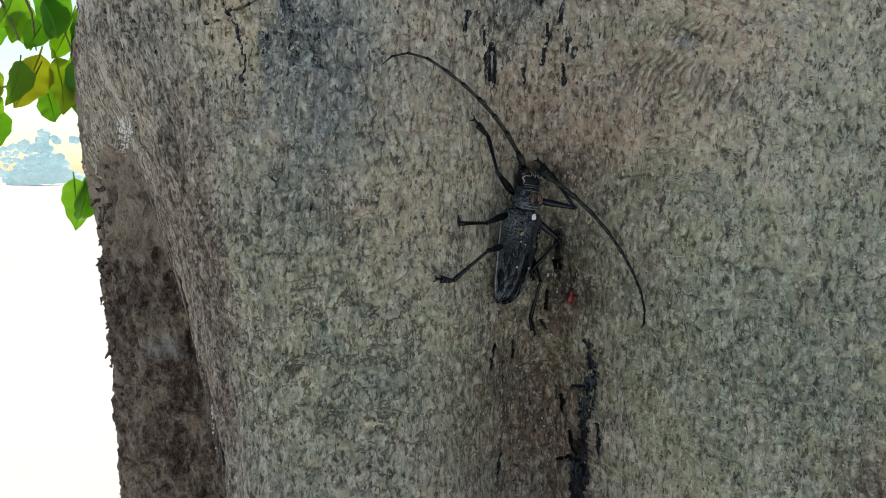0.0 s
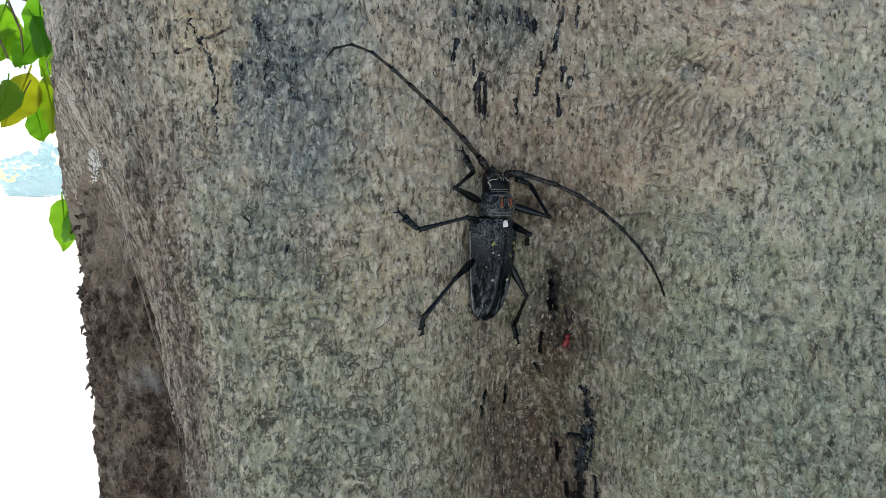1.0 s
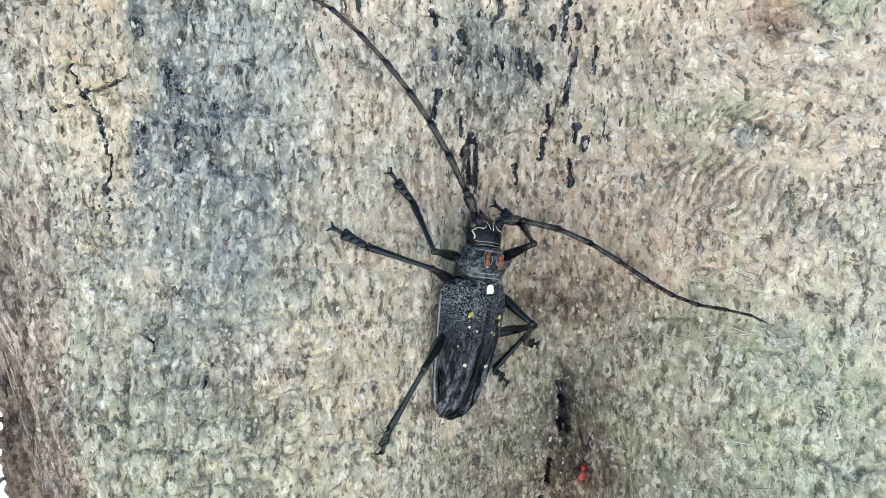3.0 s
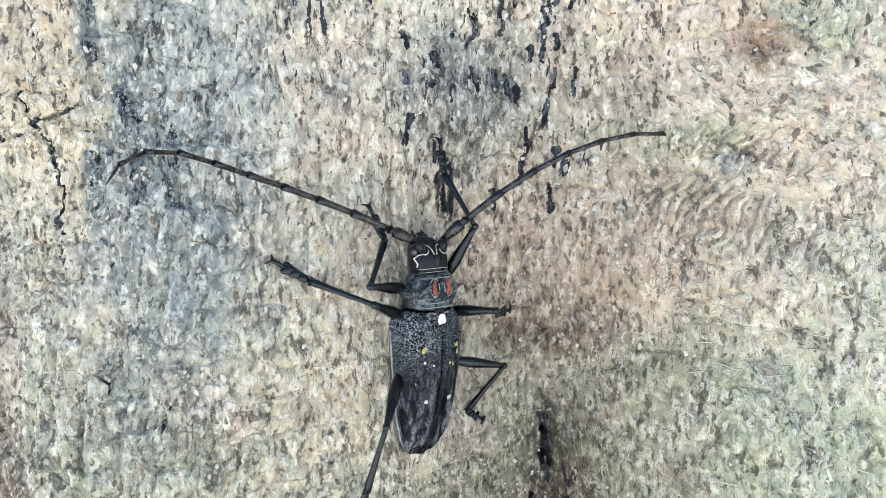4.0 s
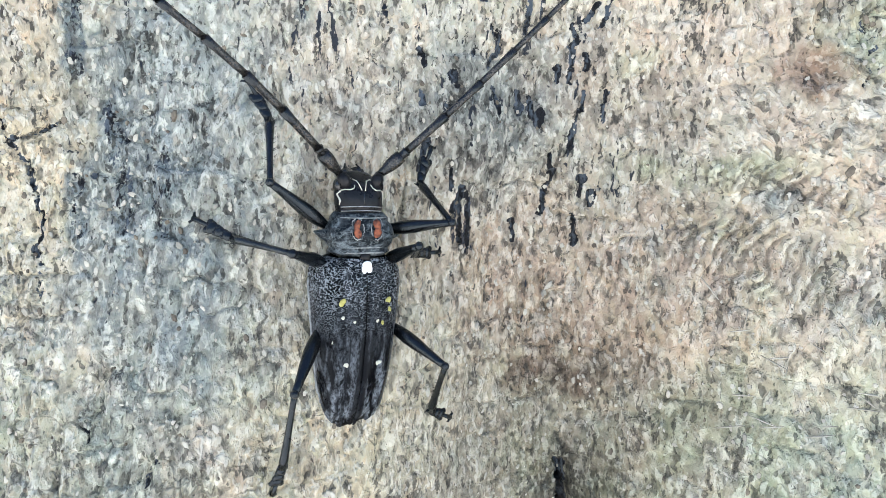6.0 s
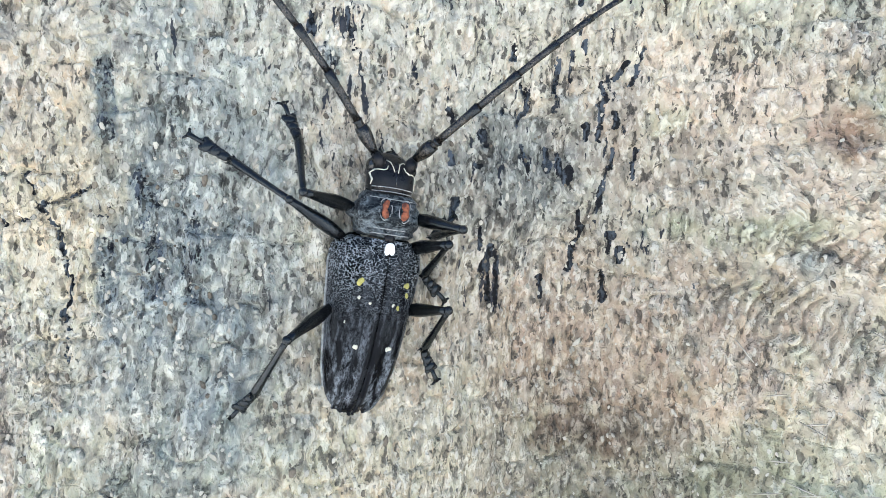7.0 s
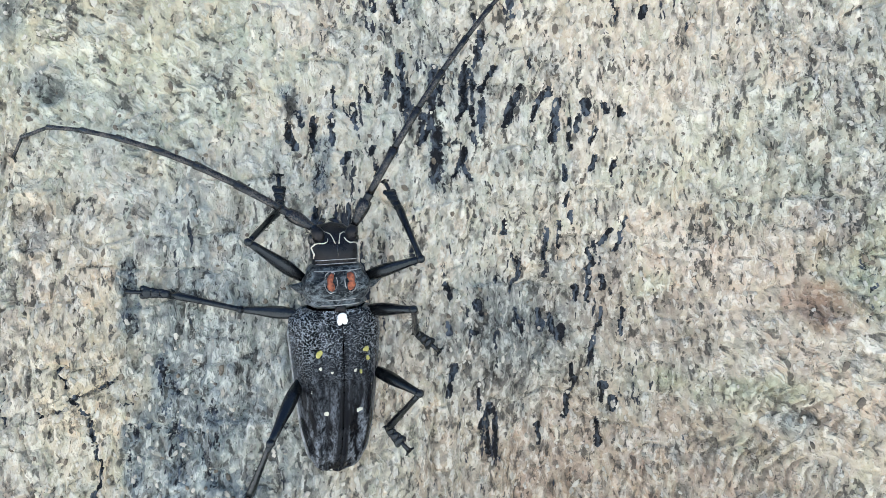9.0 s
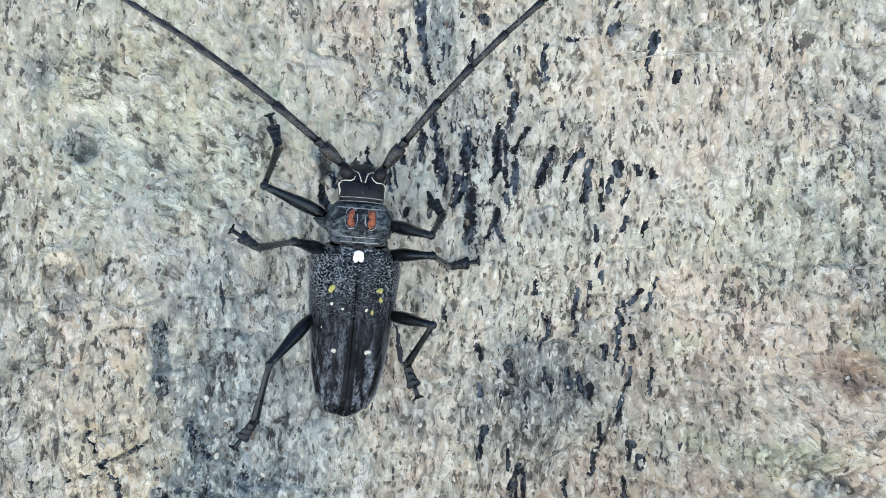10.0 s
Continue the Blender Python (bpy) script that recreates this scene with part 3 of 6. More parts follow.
# dark stains, knots and holes, with the hollow's shade put into the colour
SHADE_STAINS = [(0.0475, 1.270, 0.0085, 0.018, 0.85), (0.052, 1.254, 0.013, 0.010, 0.6), (0.0531, 1.2994, 0.026, 0.011, 0.32), (0.028, 1.367, 0.034, 0.012, 0.30), (0.060, 1.250, 0.016, 0.018, 0.3), (-0.0795, 1.3943, 0.0045, 0.0044, 0.3), (-0.0779, 1.4236, 0.0028, 0.0028, 0.6), (-0.0899, 1.4083, 0.002, 0.003, 0.45), (-0.0867, 1.4398, 0.003, 0.003, 0.25), (0.045, 1.270, 0.022, 0.034, 0.42)] + [
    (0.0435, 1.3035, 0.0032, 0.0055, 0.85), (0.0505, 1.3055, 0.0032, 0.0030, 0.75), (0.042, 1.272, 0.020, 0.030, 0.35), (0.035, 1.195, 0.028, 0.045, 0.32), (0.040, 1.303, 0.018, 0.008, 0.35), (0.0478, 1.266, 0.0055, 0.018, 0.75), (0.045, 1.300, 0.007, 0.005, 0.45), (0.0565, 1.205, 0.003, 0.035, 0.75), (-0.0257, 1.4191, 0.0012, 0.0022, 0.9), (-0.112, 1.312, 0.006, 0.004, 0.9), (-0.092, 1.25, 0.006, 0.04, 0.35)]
PALE = [(-0.0840, 1.4055, 0.007, 0.010, 0.6), (-0.014, 1.3858, 0.003, 0.008, 0.55), (-0.030, 1.441, 0.014, 0.010, 0.5), (-0.0396, 1.2452, 0.004, 0.006, 0.55), (0.008, 1.421, 0.026, 0.02, 0.5), (0.125, 1.30, 0.035, 0.05, 0.4), (-0.09, 1.34, 0.02, 0.03, 0.3), (-0.03, 1.385, 0.014, 0.02, 0.35), (0.005, 1.405, 0.02, 0.03, 0.4), (-0.05, 1.42, 0.03, 0.02, 0.4), (0.055, 1.41, 0.03, 0.02, 0.35),
        (-0.083, 1.407, 0.003, 0.005, 0.7), (0.12, 1.315, 0.02, 0.03, 0.35), (-0.128, 1.3215, 0.008, 0.005, 1.0)]
CRACKS = [([(-0.0742, 1.3635), (-0.0734, 1.3607), (-0.0719, 1.3566), (-0.0686, 1.3495), (-0.0674, 1.343), (-0.0678, 1.3345)], 0.0010, 0.95), ([(-0.067, 1.333), (-0.0672, 1.3251)], 0.0008, 0.85),
          ([(-0.0719, 1.3566), (-0.0669, 1.3581), (-0.0622, 1.3608)], 0.0008, 0.9), ([(-0.0734, 1.3545), (-0.0752, 1.3537), (-0.0809, 1.3533)], 0.0006, 0.8),
          ([(-0.0935, 1.372), (-0.0921, 1.3608), (-0.0904, 1.3514)], 0.0009, 0.8), ([(-0.0419, 1.2986), (-0.0425, 1.2945), (-0.0438, 1.291)], 0.0010, 0.85)]
RIGHT_CRACKS = [([(-0.1046, 1.3681), (-0.1016, 1.3648), (-0.1004, 1.3579)], 0.0007, 0.85), ([(0.0565, 1.2370), (0.0590, 1.2313), (0.0598, 1.2244), (0.0583, 1.2178), (0.0572, 1.2043), (0.0571, 1.1932), (0.0562, 1.1845), (0.0556, 1.165), (0.0550, 1.14)], 0.0024, 1.0), ([(0.0568, 1.192), (0.0560, 1.18), (0.0552, 1.15)], 0.0048, 1.0), ([(-0.0575, 1.3015), (-0.0555, 1.298)], 0.0008, 0.8), ([(0.0674, 1.3572), (0.0775, 1.3531), (0.0856, 1.3498), (0.0955, 1.3445)], 0.0006, 0.3),
          ([(0.064, 1.341), (0.072, 1.331), (0.084, 1.325), (0.0955, 1.321)], 0.0006, 0.3), ([(0.039, 1.2438), (0.042, 1.241), (0.0449, 1.2373)], 0.0009, 0.9), ([(0.0461, 1.279), (0.0464, 1.273)], 0.0016, 0.8),
          ([(0.0945, 1.386), (0.0965, 1.377), (0.095, 1.37)], 0.0006, 0.6),
          ([(0.0255, 1.232), (0.024, 1.215), (0.0262, 1.20)], 0.0009, 0.6), ([(-0.120, 1.375), (-0.114, 1.352), (-0.108, 1.335)], 0.0012, 0.7)]
# fields of dark slots: middle, half sizes, how thick they stand
FLOW = [(-0.058, 1.428, 0.034, 0.026, 1.0), (0.092, 1.357, 0.026, 0.016, 0.9), (0.085, 1.347, 0.025, 0.010, 0.6)]
DEEP = [(-0.03, 1.235, 0.05, 0.045, 0.9), (-0.085, 1.27, 0.02, 0.06, 0.9), (0.03, 1.21, 0.03, 0.05, 0.8), (0.10, 1.24, 0.05, 0.05, 0.35), (0.09, 1.35, 0.02, 0.02, 0.4), (-0.095, 1.36, 0.02, 0.03, 0.6)]
SLOTS = [(-0.006, 1.414, 0.010, 0.022, 0.5), (0.030, 1.4195, 0.020, 0.012, 0.45), (0.028, 1.376, 0.020, 0.008, 0.5), (0.002, 1.418, 0.020, 0.022, 0.55), (0.016, 1.426, 0.012, 0.014, 0.5), (0.032, 1.4165, 0.015, 0.010, 0.5), (0.030, 1.3700, 0.019, 0.006, 0.55), (0.0440, 1.374, 0.0024, 0.026, 0.72), (-0.012, 1.385, 0.007, 0.018, 0.8), (0.022, 1.327, 0.016, 0.012, 0.45), (0.056, 1.438, 0.020, 0.014, 0.5), (0.0176, 1.3405, 0.0022, 0.0065, 1.0)] + [
    (0.020, 1.373, 0.030, 0.016, 0.5), (0.053, 1.352, 0.004, 0.010, 0.6), (-0.050, 1.350, 0.013, 0.022, 0.42), (-0.046, 1.385, 0.013, 0.016, 0.42), (0.0145, 1.368, 0.004, 0.006, 0.6), (-0.004, 1.443, 0.010, 0.012, 0.75), (0.034, 1.327, 0.006, 0.004, 0.6), (-0.03, 1.36, 0.03, 0.03, 0.3), (0.02, 1.365, 0.012, 0.03, 0.45), (0.05, 1.258, 0.006, 0.012, 0.6), (0.038, 1.20, 0.014, 0.03, 0.4), (0.06, 1.40, 0.03, 0.03, 0.3)]

# dark slots and crevices in the bark: both ends along the skin and up, and half the width
UPPER_SLOTS = [(-0.0044, 1.4569, -0.0038, 1.4518, 0.0012), (-0.0041, 1.4518, -0.0038, 1.4461, 0.0009), (-0.0083, 1.4497, -0.0071, 1.4404, 0.0004), (-0.0038, 1.4452, -0.0017, 1.438, 0.0004), (0.01, 1.4527, 0.0103, 1.4518, 0.0009), (0.0055, 1.4536, 0.0052, 1.4527, 0.0004), (0.0295, 1.4476, 0.031, 1.4473, 0.0007), (0.04, 1.4554, 0.0397, 1.4548, 0.0005), (0.0403, 1.4515, 0.0382, 1.4482, 0.0007), (0.0478, 1.4479, 0.0466, 1.4401, 0.0004), (0.0478, 1.4398, 0.0469, 1.4371, 0.0004), (0.0532, 1.4395, 0.0532, 1.4377, 0.0006), (0.0235, 1.4464, 0.0238, 1.4386, 0.0004), (0.0082, 1.4479, 0.007, 1.4434, 0.0004), (0.0181, 1.4449, 0.0181, 1.4434, 0.0004)]
MIDDLE_SLOTS = [(0.0157, 1.4395, 0.0157, 1.4371, 0.0004), (0.0172, 1.4356, 0.0154, 1.4284, 0.0007), (0.0196, 1.4278, 0.0166, 1.4227, 0.0005), (0.0064, 1.4275, 0.0046, 1.4143, 0.0008), (0.0052, 1.4146, 0.0025, 1.4101, 0.0005), (0.0067, 1.4131, 0.0058, 1.4026, 0.0011), (-0.0014, 1.4308, -0.0011, 1.4251, 0.0007), (-0.0011, 1.423, 0.0001, 1.4149, 0.0007), (0.0133, 1.4284, 0.0124, 1.4188, 0.0008), (0.0127, 1.4182, 0.0115, 1.4152, 0.0004), (0.0145, 1.4275, 0.0151, 1.4203, 0.0004), (0.0172, 1.4206, 0.0166, 1.4131, 0.0007), (0.0142, 1.4131, 0.0157, 1.4104, 0.0004), (0.0133, 1.4098, 0.0103, 1.4029, 0.0004), (0.0124, 1.4065, 0.0139, 1.4023, 0.0004), (-0.0041, 1.4257, -0.0044, 1.42, 0.0004), (0.0079, 1.4254, 0.0076, 1.4188, 0.0004)]
SIDE_SLOTS = [(0.0259, 1.4236, 0.0223, 1.4146, 0.0007), (0.0313, 1.4221, 0.0286, 1.4164, 0.0006), (0.0346, 1.4203, 0.034, 1.4119, 0.0008), (0.0328, 1.4239, 0.0325, 1.4221, 0.0005), (0.0412, 1.42, 0.0415, 1.4176, 0.0008), (0.0376, 1.4164, 0.0376, 1.4095, 0.0005), (0.0439, 1.414, 0.0418, 1.4104, 0.0005), (0.0487, 1.4182, 0.049, 1.417, 0.0007), (0.0451, 1.4191, 0.0454, 1.4173, 0.0004), (0.0436, 1.4077, 0.043, 1.405, 0.0006), (0.0478, 1.4062, 0.0472, 1.4032, 0.0005), (0.0361, 1.4059, 0.0367, 1.4023, 0.0005), (0.0376, 1.3993, 0.0367, 1.3966, 0.0004), (0.0283, 1.4293, 0.0283, 1.4278, 0.0004), (0.0244, 1.4206, 0.0229, 1.4176, 0.0005), (0.0394, 1.4164, 0.0391, 1.4134, 0.0004)]
SCATTERED_SLOTS = [(0.0424, 1.3861, 0.043, 1.3822, 0.0006), (0.0424, 1.3816, 0.0424, 1.3738, 0.0006), (0.0454, 1.3792, 0.0457, 1.3765, 0.0005), (0.0508, 1.3933, 0.0487, 1.3858, 0.0006), (0.0475, 1.3903, 0.0454, 1.387, 0.0004), (0.0454, 1.3717, 0.0454, 1.3681, 0.0004), (0.0451, 1.3675, 0.043, 1.3576, 0.0006), (0.0502, 1.3711, 0.0502, 1.3651, 0.0004), (0.0388, 1.3576, 0.0388, 1.3534, 0.0004), (0.04, 1.354, 0.0376, 1.3435, 0.0006), (0.0469, 1.3522, 0.0469, 1.348, 0.0007), (0.0493, 1.3489, 0.0487, 1.3456, 0.0005), (0.0454, 1.3435, 0.0463, 1.336, 0.0005), (0.031, 1.342, 0.031, 1.3369, 0.0006), (0.0382, 1.3948, 0.0382, 1.3924, 0.0004), (0.0352, 1.3927, 0.0355, 1.3864, 0.0004), (0.0325, 1.3909, 0.0316, 1.384, 0.0004)]
BESIDE_SLOTS = [(0.0178, 1.3489, 0.0154, 1.3438, 0.0007), (0.0193, 1.3477, 0.0193, 1.3363, 0.0006), (0.0172, 1.3471, 0.0175, 1.3369, 0.0004), (0.0094, 1.3594, 0.0079, 1.3528, 0.0006), (0.0151, 1.3531, 0.0151, 1.3489, 0.0004), (0.0244, 1.3852, 0.0259, 1.3801, 0.0004), (0.0265, 1.3816, 0.0232, 1.3765, 0.0005), (0.0202, 1.3801, 0.0199, 1.3786, 0.0005), (0.022, 1.3927, 0.022, 1.39, 0.0004), (0.025, 1.3717, 0.0259, 1.3669, 0.0006), (0.031, 1.3711, 0.0313, 1.3669, 0.0008), (0.0334, 1.3702, 0.0343, 1.3657, 0.0006), (0.0361, 1.3669, 0.0358, 1.3642, 0.0008), (0.0151, 1.3741, 0.016, 1.3717, 0.0008), (0.0085, 1.3693, 0.0085, 1.3672, 0.0005), (0.0139, 1.3672, 0.0151, 1.3666, 0.0006), (0.0079, 1.3789, 0.0088, 1.375, 0.0004), (0.0391, 1.3771, 0.0394, 1.3738, 0.0004)]
HEAD_SLOTS = [(-0.0242, 1.4179, -0.0233, 1.4146, 0.0005), (-0.0263, 1.4143, -0.0251, 1.4095, 0.0009), (-0.0206, 1.4164, -0.0212, 1.4092, 0.0007), (-0.0167, 1.4167, -0.0161, 1.4101, 0.0005), (-0.0122, 1.4191, -0.011, 1.4134, 0.0004), (0.0004, 1.4227, 0.001, 1.414, 0.0005), (-0.0014, 1.426, -0.0005, 1.4227, 0.0004), (0.013, 1.4266, 0.0124, 1.4179, 0.0006), (0.0139, 1.4185, 0.0148, 1.4146, 0.0004), (-0.0044, 1.4263, -0.0047, 1.4224, 0.0004), (-0.0158, 1.4227, -0.0161, 1.4188, 0.0004), (-0.0077, 1.4092, -0.0071, 1.4029, 0.0004), (-0.0131, 1.4083, -0.0137, 1.4056, 0.0004), (-0.0089, 1.4224, -0.008, 1.4197, 0.0004), (0.0034, 1.4173, 0.0028, 1.4107, 0.0004), (-0.0032, 1.4125, -0.0023, 1.408, 0.0004), (-0.0203, 1.396, -0.0203, 1.3924, 0.0008), (-0.0128, 1.3963, -0.0125, 1.3915, 0.0004)]
BLUE_SLOTS = [(-0.0269, 1.4221, -0.0239, 1.4179, 0.0014), (-0.0188, 1.4083, -0.0191, 1.4011, 0.0013), (0.0061, 1.4269, 0.0052, 1.4185, 0.0013), (0.0067, 1.4158, 0.007, 1.4116, 0.0011), (0.007, 1.411, 0.0067, 1.402, 0.0018), (-0.0185, 1.4104, -0.0191, 1.4017, 0.0014), (-0.0155, 1.3873, -0.0158, 1.3825, 0.0011), (-0.0599, 1.3495, -0.0593, 1.3393, 0.0017), (-0.0533, 1.3636, -0.0515, 1.3537, 0.0022), (-0.0599, 1.3846, -0.0599, 1.3714, 0.0015), (-0.0422, 1.3537, -0.0419, 1.3402, 0.0019), (-0.05, 1.3507, -0.0491, 1.3402, 0.0019)]
FLANK_CRACKS = [(-0.1433, 1.3636, -0.1388, 1.3588, 0.0006), (-0.1376, 1.3558, -0.1367, 1.3468, 0.0008), (-0.1367, 1.3468, -0.1397, 1.3387, 0.0008), (-0.1397, 1.3387, -0.1415, 1.3321, 0.0007), (-0.1415, 1.3321, -0.137, 1.3279, 0.0007), (-0.1388, 1.3255, -0.1415, 1.3222, 0.0016), (-0.1394, 1.321, -0.1391, 1.3141, 0.0007), (-0.1391, 1.3141, -0.128, 1.306, 0.0006), (-0.128, 1.306, -0.1295, 1.2967, 0.0005), (-0.1439, 1.2916, -0.1418, 1.2832, 0.0007), (-0.1409, 1.2814, -0.1376, 1.2751, 0.0011), (-0.0977, 1.3612, -0.0959, 1.3561, 0.0005), (-0.0959, 1.3561, -0.0956, 1.3522, 0.0005), (-0.1559, 1.348, -0.1577, 1.3432, 0.0005), (-0.1238, 1.3564, -0.1211, 1.3531, 0.0004), (-0.1157, 1.3297, -0.1151, 1.3246, 0.0006)]
HOLLOW_CREVICE = [(0.0454, 1.2796, 0.0463, 1.2751, 0.0010), (0.0457, 1.2745, 0.0475, 1.2655, 0.0007), (0.0454, 1.2694, 0.0457, 1.2649, 0.0005), (0.043, 1.255, 0.0427, 1.2475, 0.0006), (0.0604, 1.2244, 0.0604, 1.2112, 0.0004), (0.0532, 1.2157, 0.0571, 1.2175, 0.0005), (0.0493, 1.1821, 0.0535, 1.1848, 0.0005), (0.0535, 1.1848, 0.058, 1.1857, 0.0008), (0.058, 1.1842, 0.0589, 1.1818, 0.0008), (0.0619, 1.1923, 0.0616, 1.2043, 0.0004), (0.0211, 1.2355, 0.0187, 1.2268, 0.0004), (0.0289, 1.2352, 0.0292, 1.2271, 0.0004), (0.0499, 1.2112, 0.0505, 1.2046, 0.0006), (0.0529, 1.1968, 0.0544, 1.1884, 0.0005), (0.0244, 1.1869, 0.0226, 1.1788, 0.0005)]


def enumerate_slots():
    """The groups of slots, numbered, with their depths and how dark they are."""
    groups = ((UPPER_SLOTS, 0.0007, 1.0), (MIDDLE_SLOTS, 0.0008, 1.0), (SIDE_SLOTS, 0.0006, 1.0), (SCATTERED_SLOTS, 0.0007, 1.0), (BESIDE_SLOTS, 0.0007, 1.0), (FLANK_CRACKS, 0.0032, 1.0), (HOLLOW_CREVICE, 0.0035, 1.0),
              (HEAD_SLOTS, 0.0007, 1.0), (BLUE_SLOTS, 0.0004, 0.45))
    return [(n, *group) for n, group in enumerate(groups)]


def build_trunk(tree):
    """The near trunk as one closed skin, finest where the camera looks closely."""
    step = 0.00044
    fine = np.arange(-0.165, 0.172, step)
    right = 0.172 + np.geomspace(0.0008, 0.10, 28)
    across = np.concatenate([-0.165 - np.geomspace(0.0008, 0.24, 46)[::-1], fine, right])
    zs = np.arange(1.150, 1.480, step)
    below, above = 1.150 - np.geomspace(0.0008, 1.16, 60)[::-1], 1.480 + np.geomspace(0.0008, 1.9, 50)
    z1 = np.concatenate([below, zs, above])
    u, z = np.meshgrid(across, z1)
    edge = left_edge(z)
    share = np.clip((edge - u) / FLANK_LONG, 0, 1)
    rest = np.clip(edge - u - FLANK_LONG, 0, None)
    start = bark_front(np.clip(np.maximum(u, edge), -0.2, 0.25), z)
    x = np.maximum(u, edge) - FLANK * share + 0.12 * rest
    y = start + (ridge(z)[1] - start) * share**2 + rest
    angle = np.arctan(2 * share * 1.1)
    y = y + 3.5 * np.clip(u - 0.17, 0, None) ** 2
    flare = np.clip(0.5 - z, 0, None)
    y = y - 0.5 * flare**2
    # outward direction, flat enough for relief of a few millimetres
    nx, ny = -np.sin(angle), -np.cos(angle)

    def window(x0, x1, z0, z1_):
        """The rows and columns of the skin between these bark coordinates."""
        i, j = np.searchsorted(z1, (z0, z1_)), np.searchsorted(across, (x0, x1))
        return np.s_[i[0]:i[1] + 1, j[0]:j[1] + 1]

    s, w = u, z  # bark coordinates: along the skin, and up
    wx, wz = s + 0.0016 * fbm(s * 260, w * 160, 21, 3), w + 0.0016 * fbm(s * 200, w * 200, 31, 3)
    own, border = plates(wx / 0.0021, wz / 0.0036, 41)
    own2, border2 = plates(wx / 0.0011, wz / 0.0019, 47)
    crease = np.abs(value_noise(wx * 120, wz * 150, 71)) + 0.05 * value_noise(wx * 60, wz * 60, 72)
    relief = 0.0045 * fbm(s * 28, w * 18, 1, 3) + 0.0024 * fbm(s * 240, w * 75, 7, 4)
    relief -= 0.0010 * np.clip(1 - crease / 0.05, 0, 1)
    relief += 0.0005 * (own - 0.5) - 0.0005 * np.clip(1 - border / 0.16, 0, 1)
    relief += 0.00030 * (own2 - 0.5) - 0.00022 * np.clip(1 - border2 / 0.2, 0, 1)
    # coarse fibrous ridges towards the left margin
    margin = np.clip(share * 2.2 - 0.25, 0, 1)
    relief = relief * (1 - 0.6 * margin) + margin * (0.0046 * fbm(s * 230 + 50 * w, w * 26, 61, 4) - 0.0030 * np.clip(1 - np.abs(fbm(s * 160 + 40 * w, w * 16, 67, 2)) / 0.05, 0, 1))
    # rows of small folds on the right
    box = window(0.05, 0.11, 1.31, 1.37)
    a, b = s[box], w[box]
    rows = spot(a, b, 0.079, 1.335, 0.017, 0.0075, -12, 0.5, 5) + spot(a, b, 0.082, 1.350, 0.012, 0.004, -20, 0.5, 6)
    wave = np.sin((a * 0.95 - b * 0.45) * 2 * np.pi / 0.0026 + 6 * fbm(a * 160, b * 160, 9, 2))
    relief[box] += 0.0007 * rows * wave
    # troughs of the folds, which take the painted shade
    folds = (box, np.clip(rows, 0, 1) * np.clip(-wave * 2 - 0.9, 0, 1))
    # knot rings and scars
    for cx, cz, size in ((0.0873, 1.3734, 0.0040), (-0.0800, 1.3943, 0.0055), (-0.0775, 1.4236, 0.0035)):
        r = np.hypot(s - cx, (w - cz) * 0.8) / size
        relief += 0.0011 * np.exp(-((r - 1) / 0.25) ** 2) - 0.0009 * np.exp(-((r / 0.7) ** 2))

    stain, wear, growth_shade, grain, flank = [np.zeros((*s.shape, 3)) for _ in range(5)]
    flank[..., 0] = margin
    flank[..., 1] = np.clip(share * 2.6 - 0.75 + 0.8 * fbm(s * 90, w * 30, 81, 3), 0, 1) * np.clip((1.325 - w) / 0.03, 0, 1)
    # band along the ridge that takes the painted highlight
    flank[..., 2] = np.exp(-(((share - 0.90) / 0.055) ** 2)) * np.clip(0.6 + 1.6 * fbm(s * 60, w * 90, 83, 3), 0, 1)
    grain[folds[0]][..., 2] = folds[1]
    for store, lane, patches in ((stain, 1, BLUE), (stain, 2, PINK), (wear, 0, PALE), (wear, 1, TAN), (wear, 2, BROWN), (growth_shade, 0, GREEN), (growth_shade, 1, SHADE_STAINS), (growth_shade, 2, SLOTS), (grain, 0, FLOW), (grain, 1, DEEP)):
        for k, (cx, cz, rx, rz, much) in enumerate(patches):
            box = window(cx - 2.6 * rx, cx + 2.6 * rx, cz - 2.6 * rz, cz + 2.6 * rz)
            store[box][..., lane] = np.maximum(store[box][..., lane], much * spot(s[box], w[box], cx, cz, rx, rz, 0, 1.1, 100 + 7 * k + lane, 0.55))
    # the bluish field ends at a sharp upright border, with plain tan bark before it
    box = window(-0.088, -0.050, 1.330, 1.400)
    border_at = -0.0606 - 0.0030 * np.clip((w[box] - 1.352) / 0.002, 0, 1) + 0.0016 * fbm(s[box] * 300, w[box] * 160, 97, 3)
    blue_side = np.clip((s[box] - border_at) / 0.0012, 0, 1)
    stain[box][..., 1] *= 0.15 + 0.85 * blue_side
    tan_side = (1 - blue_side) * np.clip((w[box] - 1.336) / 0.006, 0, 1) * np.clip((1.374 - w[box]) / 0.008, 0, 1) * np.clip((s[box] + 0.084) / 0.008, 0, 1)
    wear[box][..., 1] = np.maximum(wear[box][..., 1], 0.75 * tan_side)
    for k, (points, width, much) in enumerate(CRACKS + RIGHT_CRACKS):
        px, pz = zip(*points)
        box = window(min(px) - 0.004, max(px) + 0.004, min(pz) - 0.004, max(pz) + 0.004)
        line = stroke(s[box], w[box], points, width * 0.85, 200 + k, 0.0011)
        line = line * np.clip((0.8 + 0.35 * much) + 1.2 * fbm(s[box] * 420, w[box] * 260, 300 + k, 3), 0, 1)
        relief[box] -= 0.0015 * much * line
        stain[box][..., 0] = np.maximum(stain[box][..., 0], much * np.clip(line * 2.2 - 0.3, 0, 1) * 0.95)
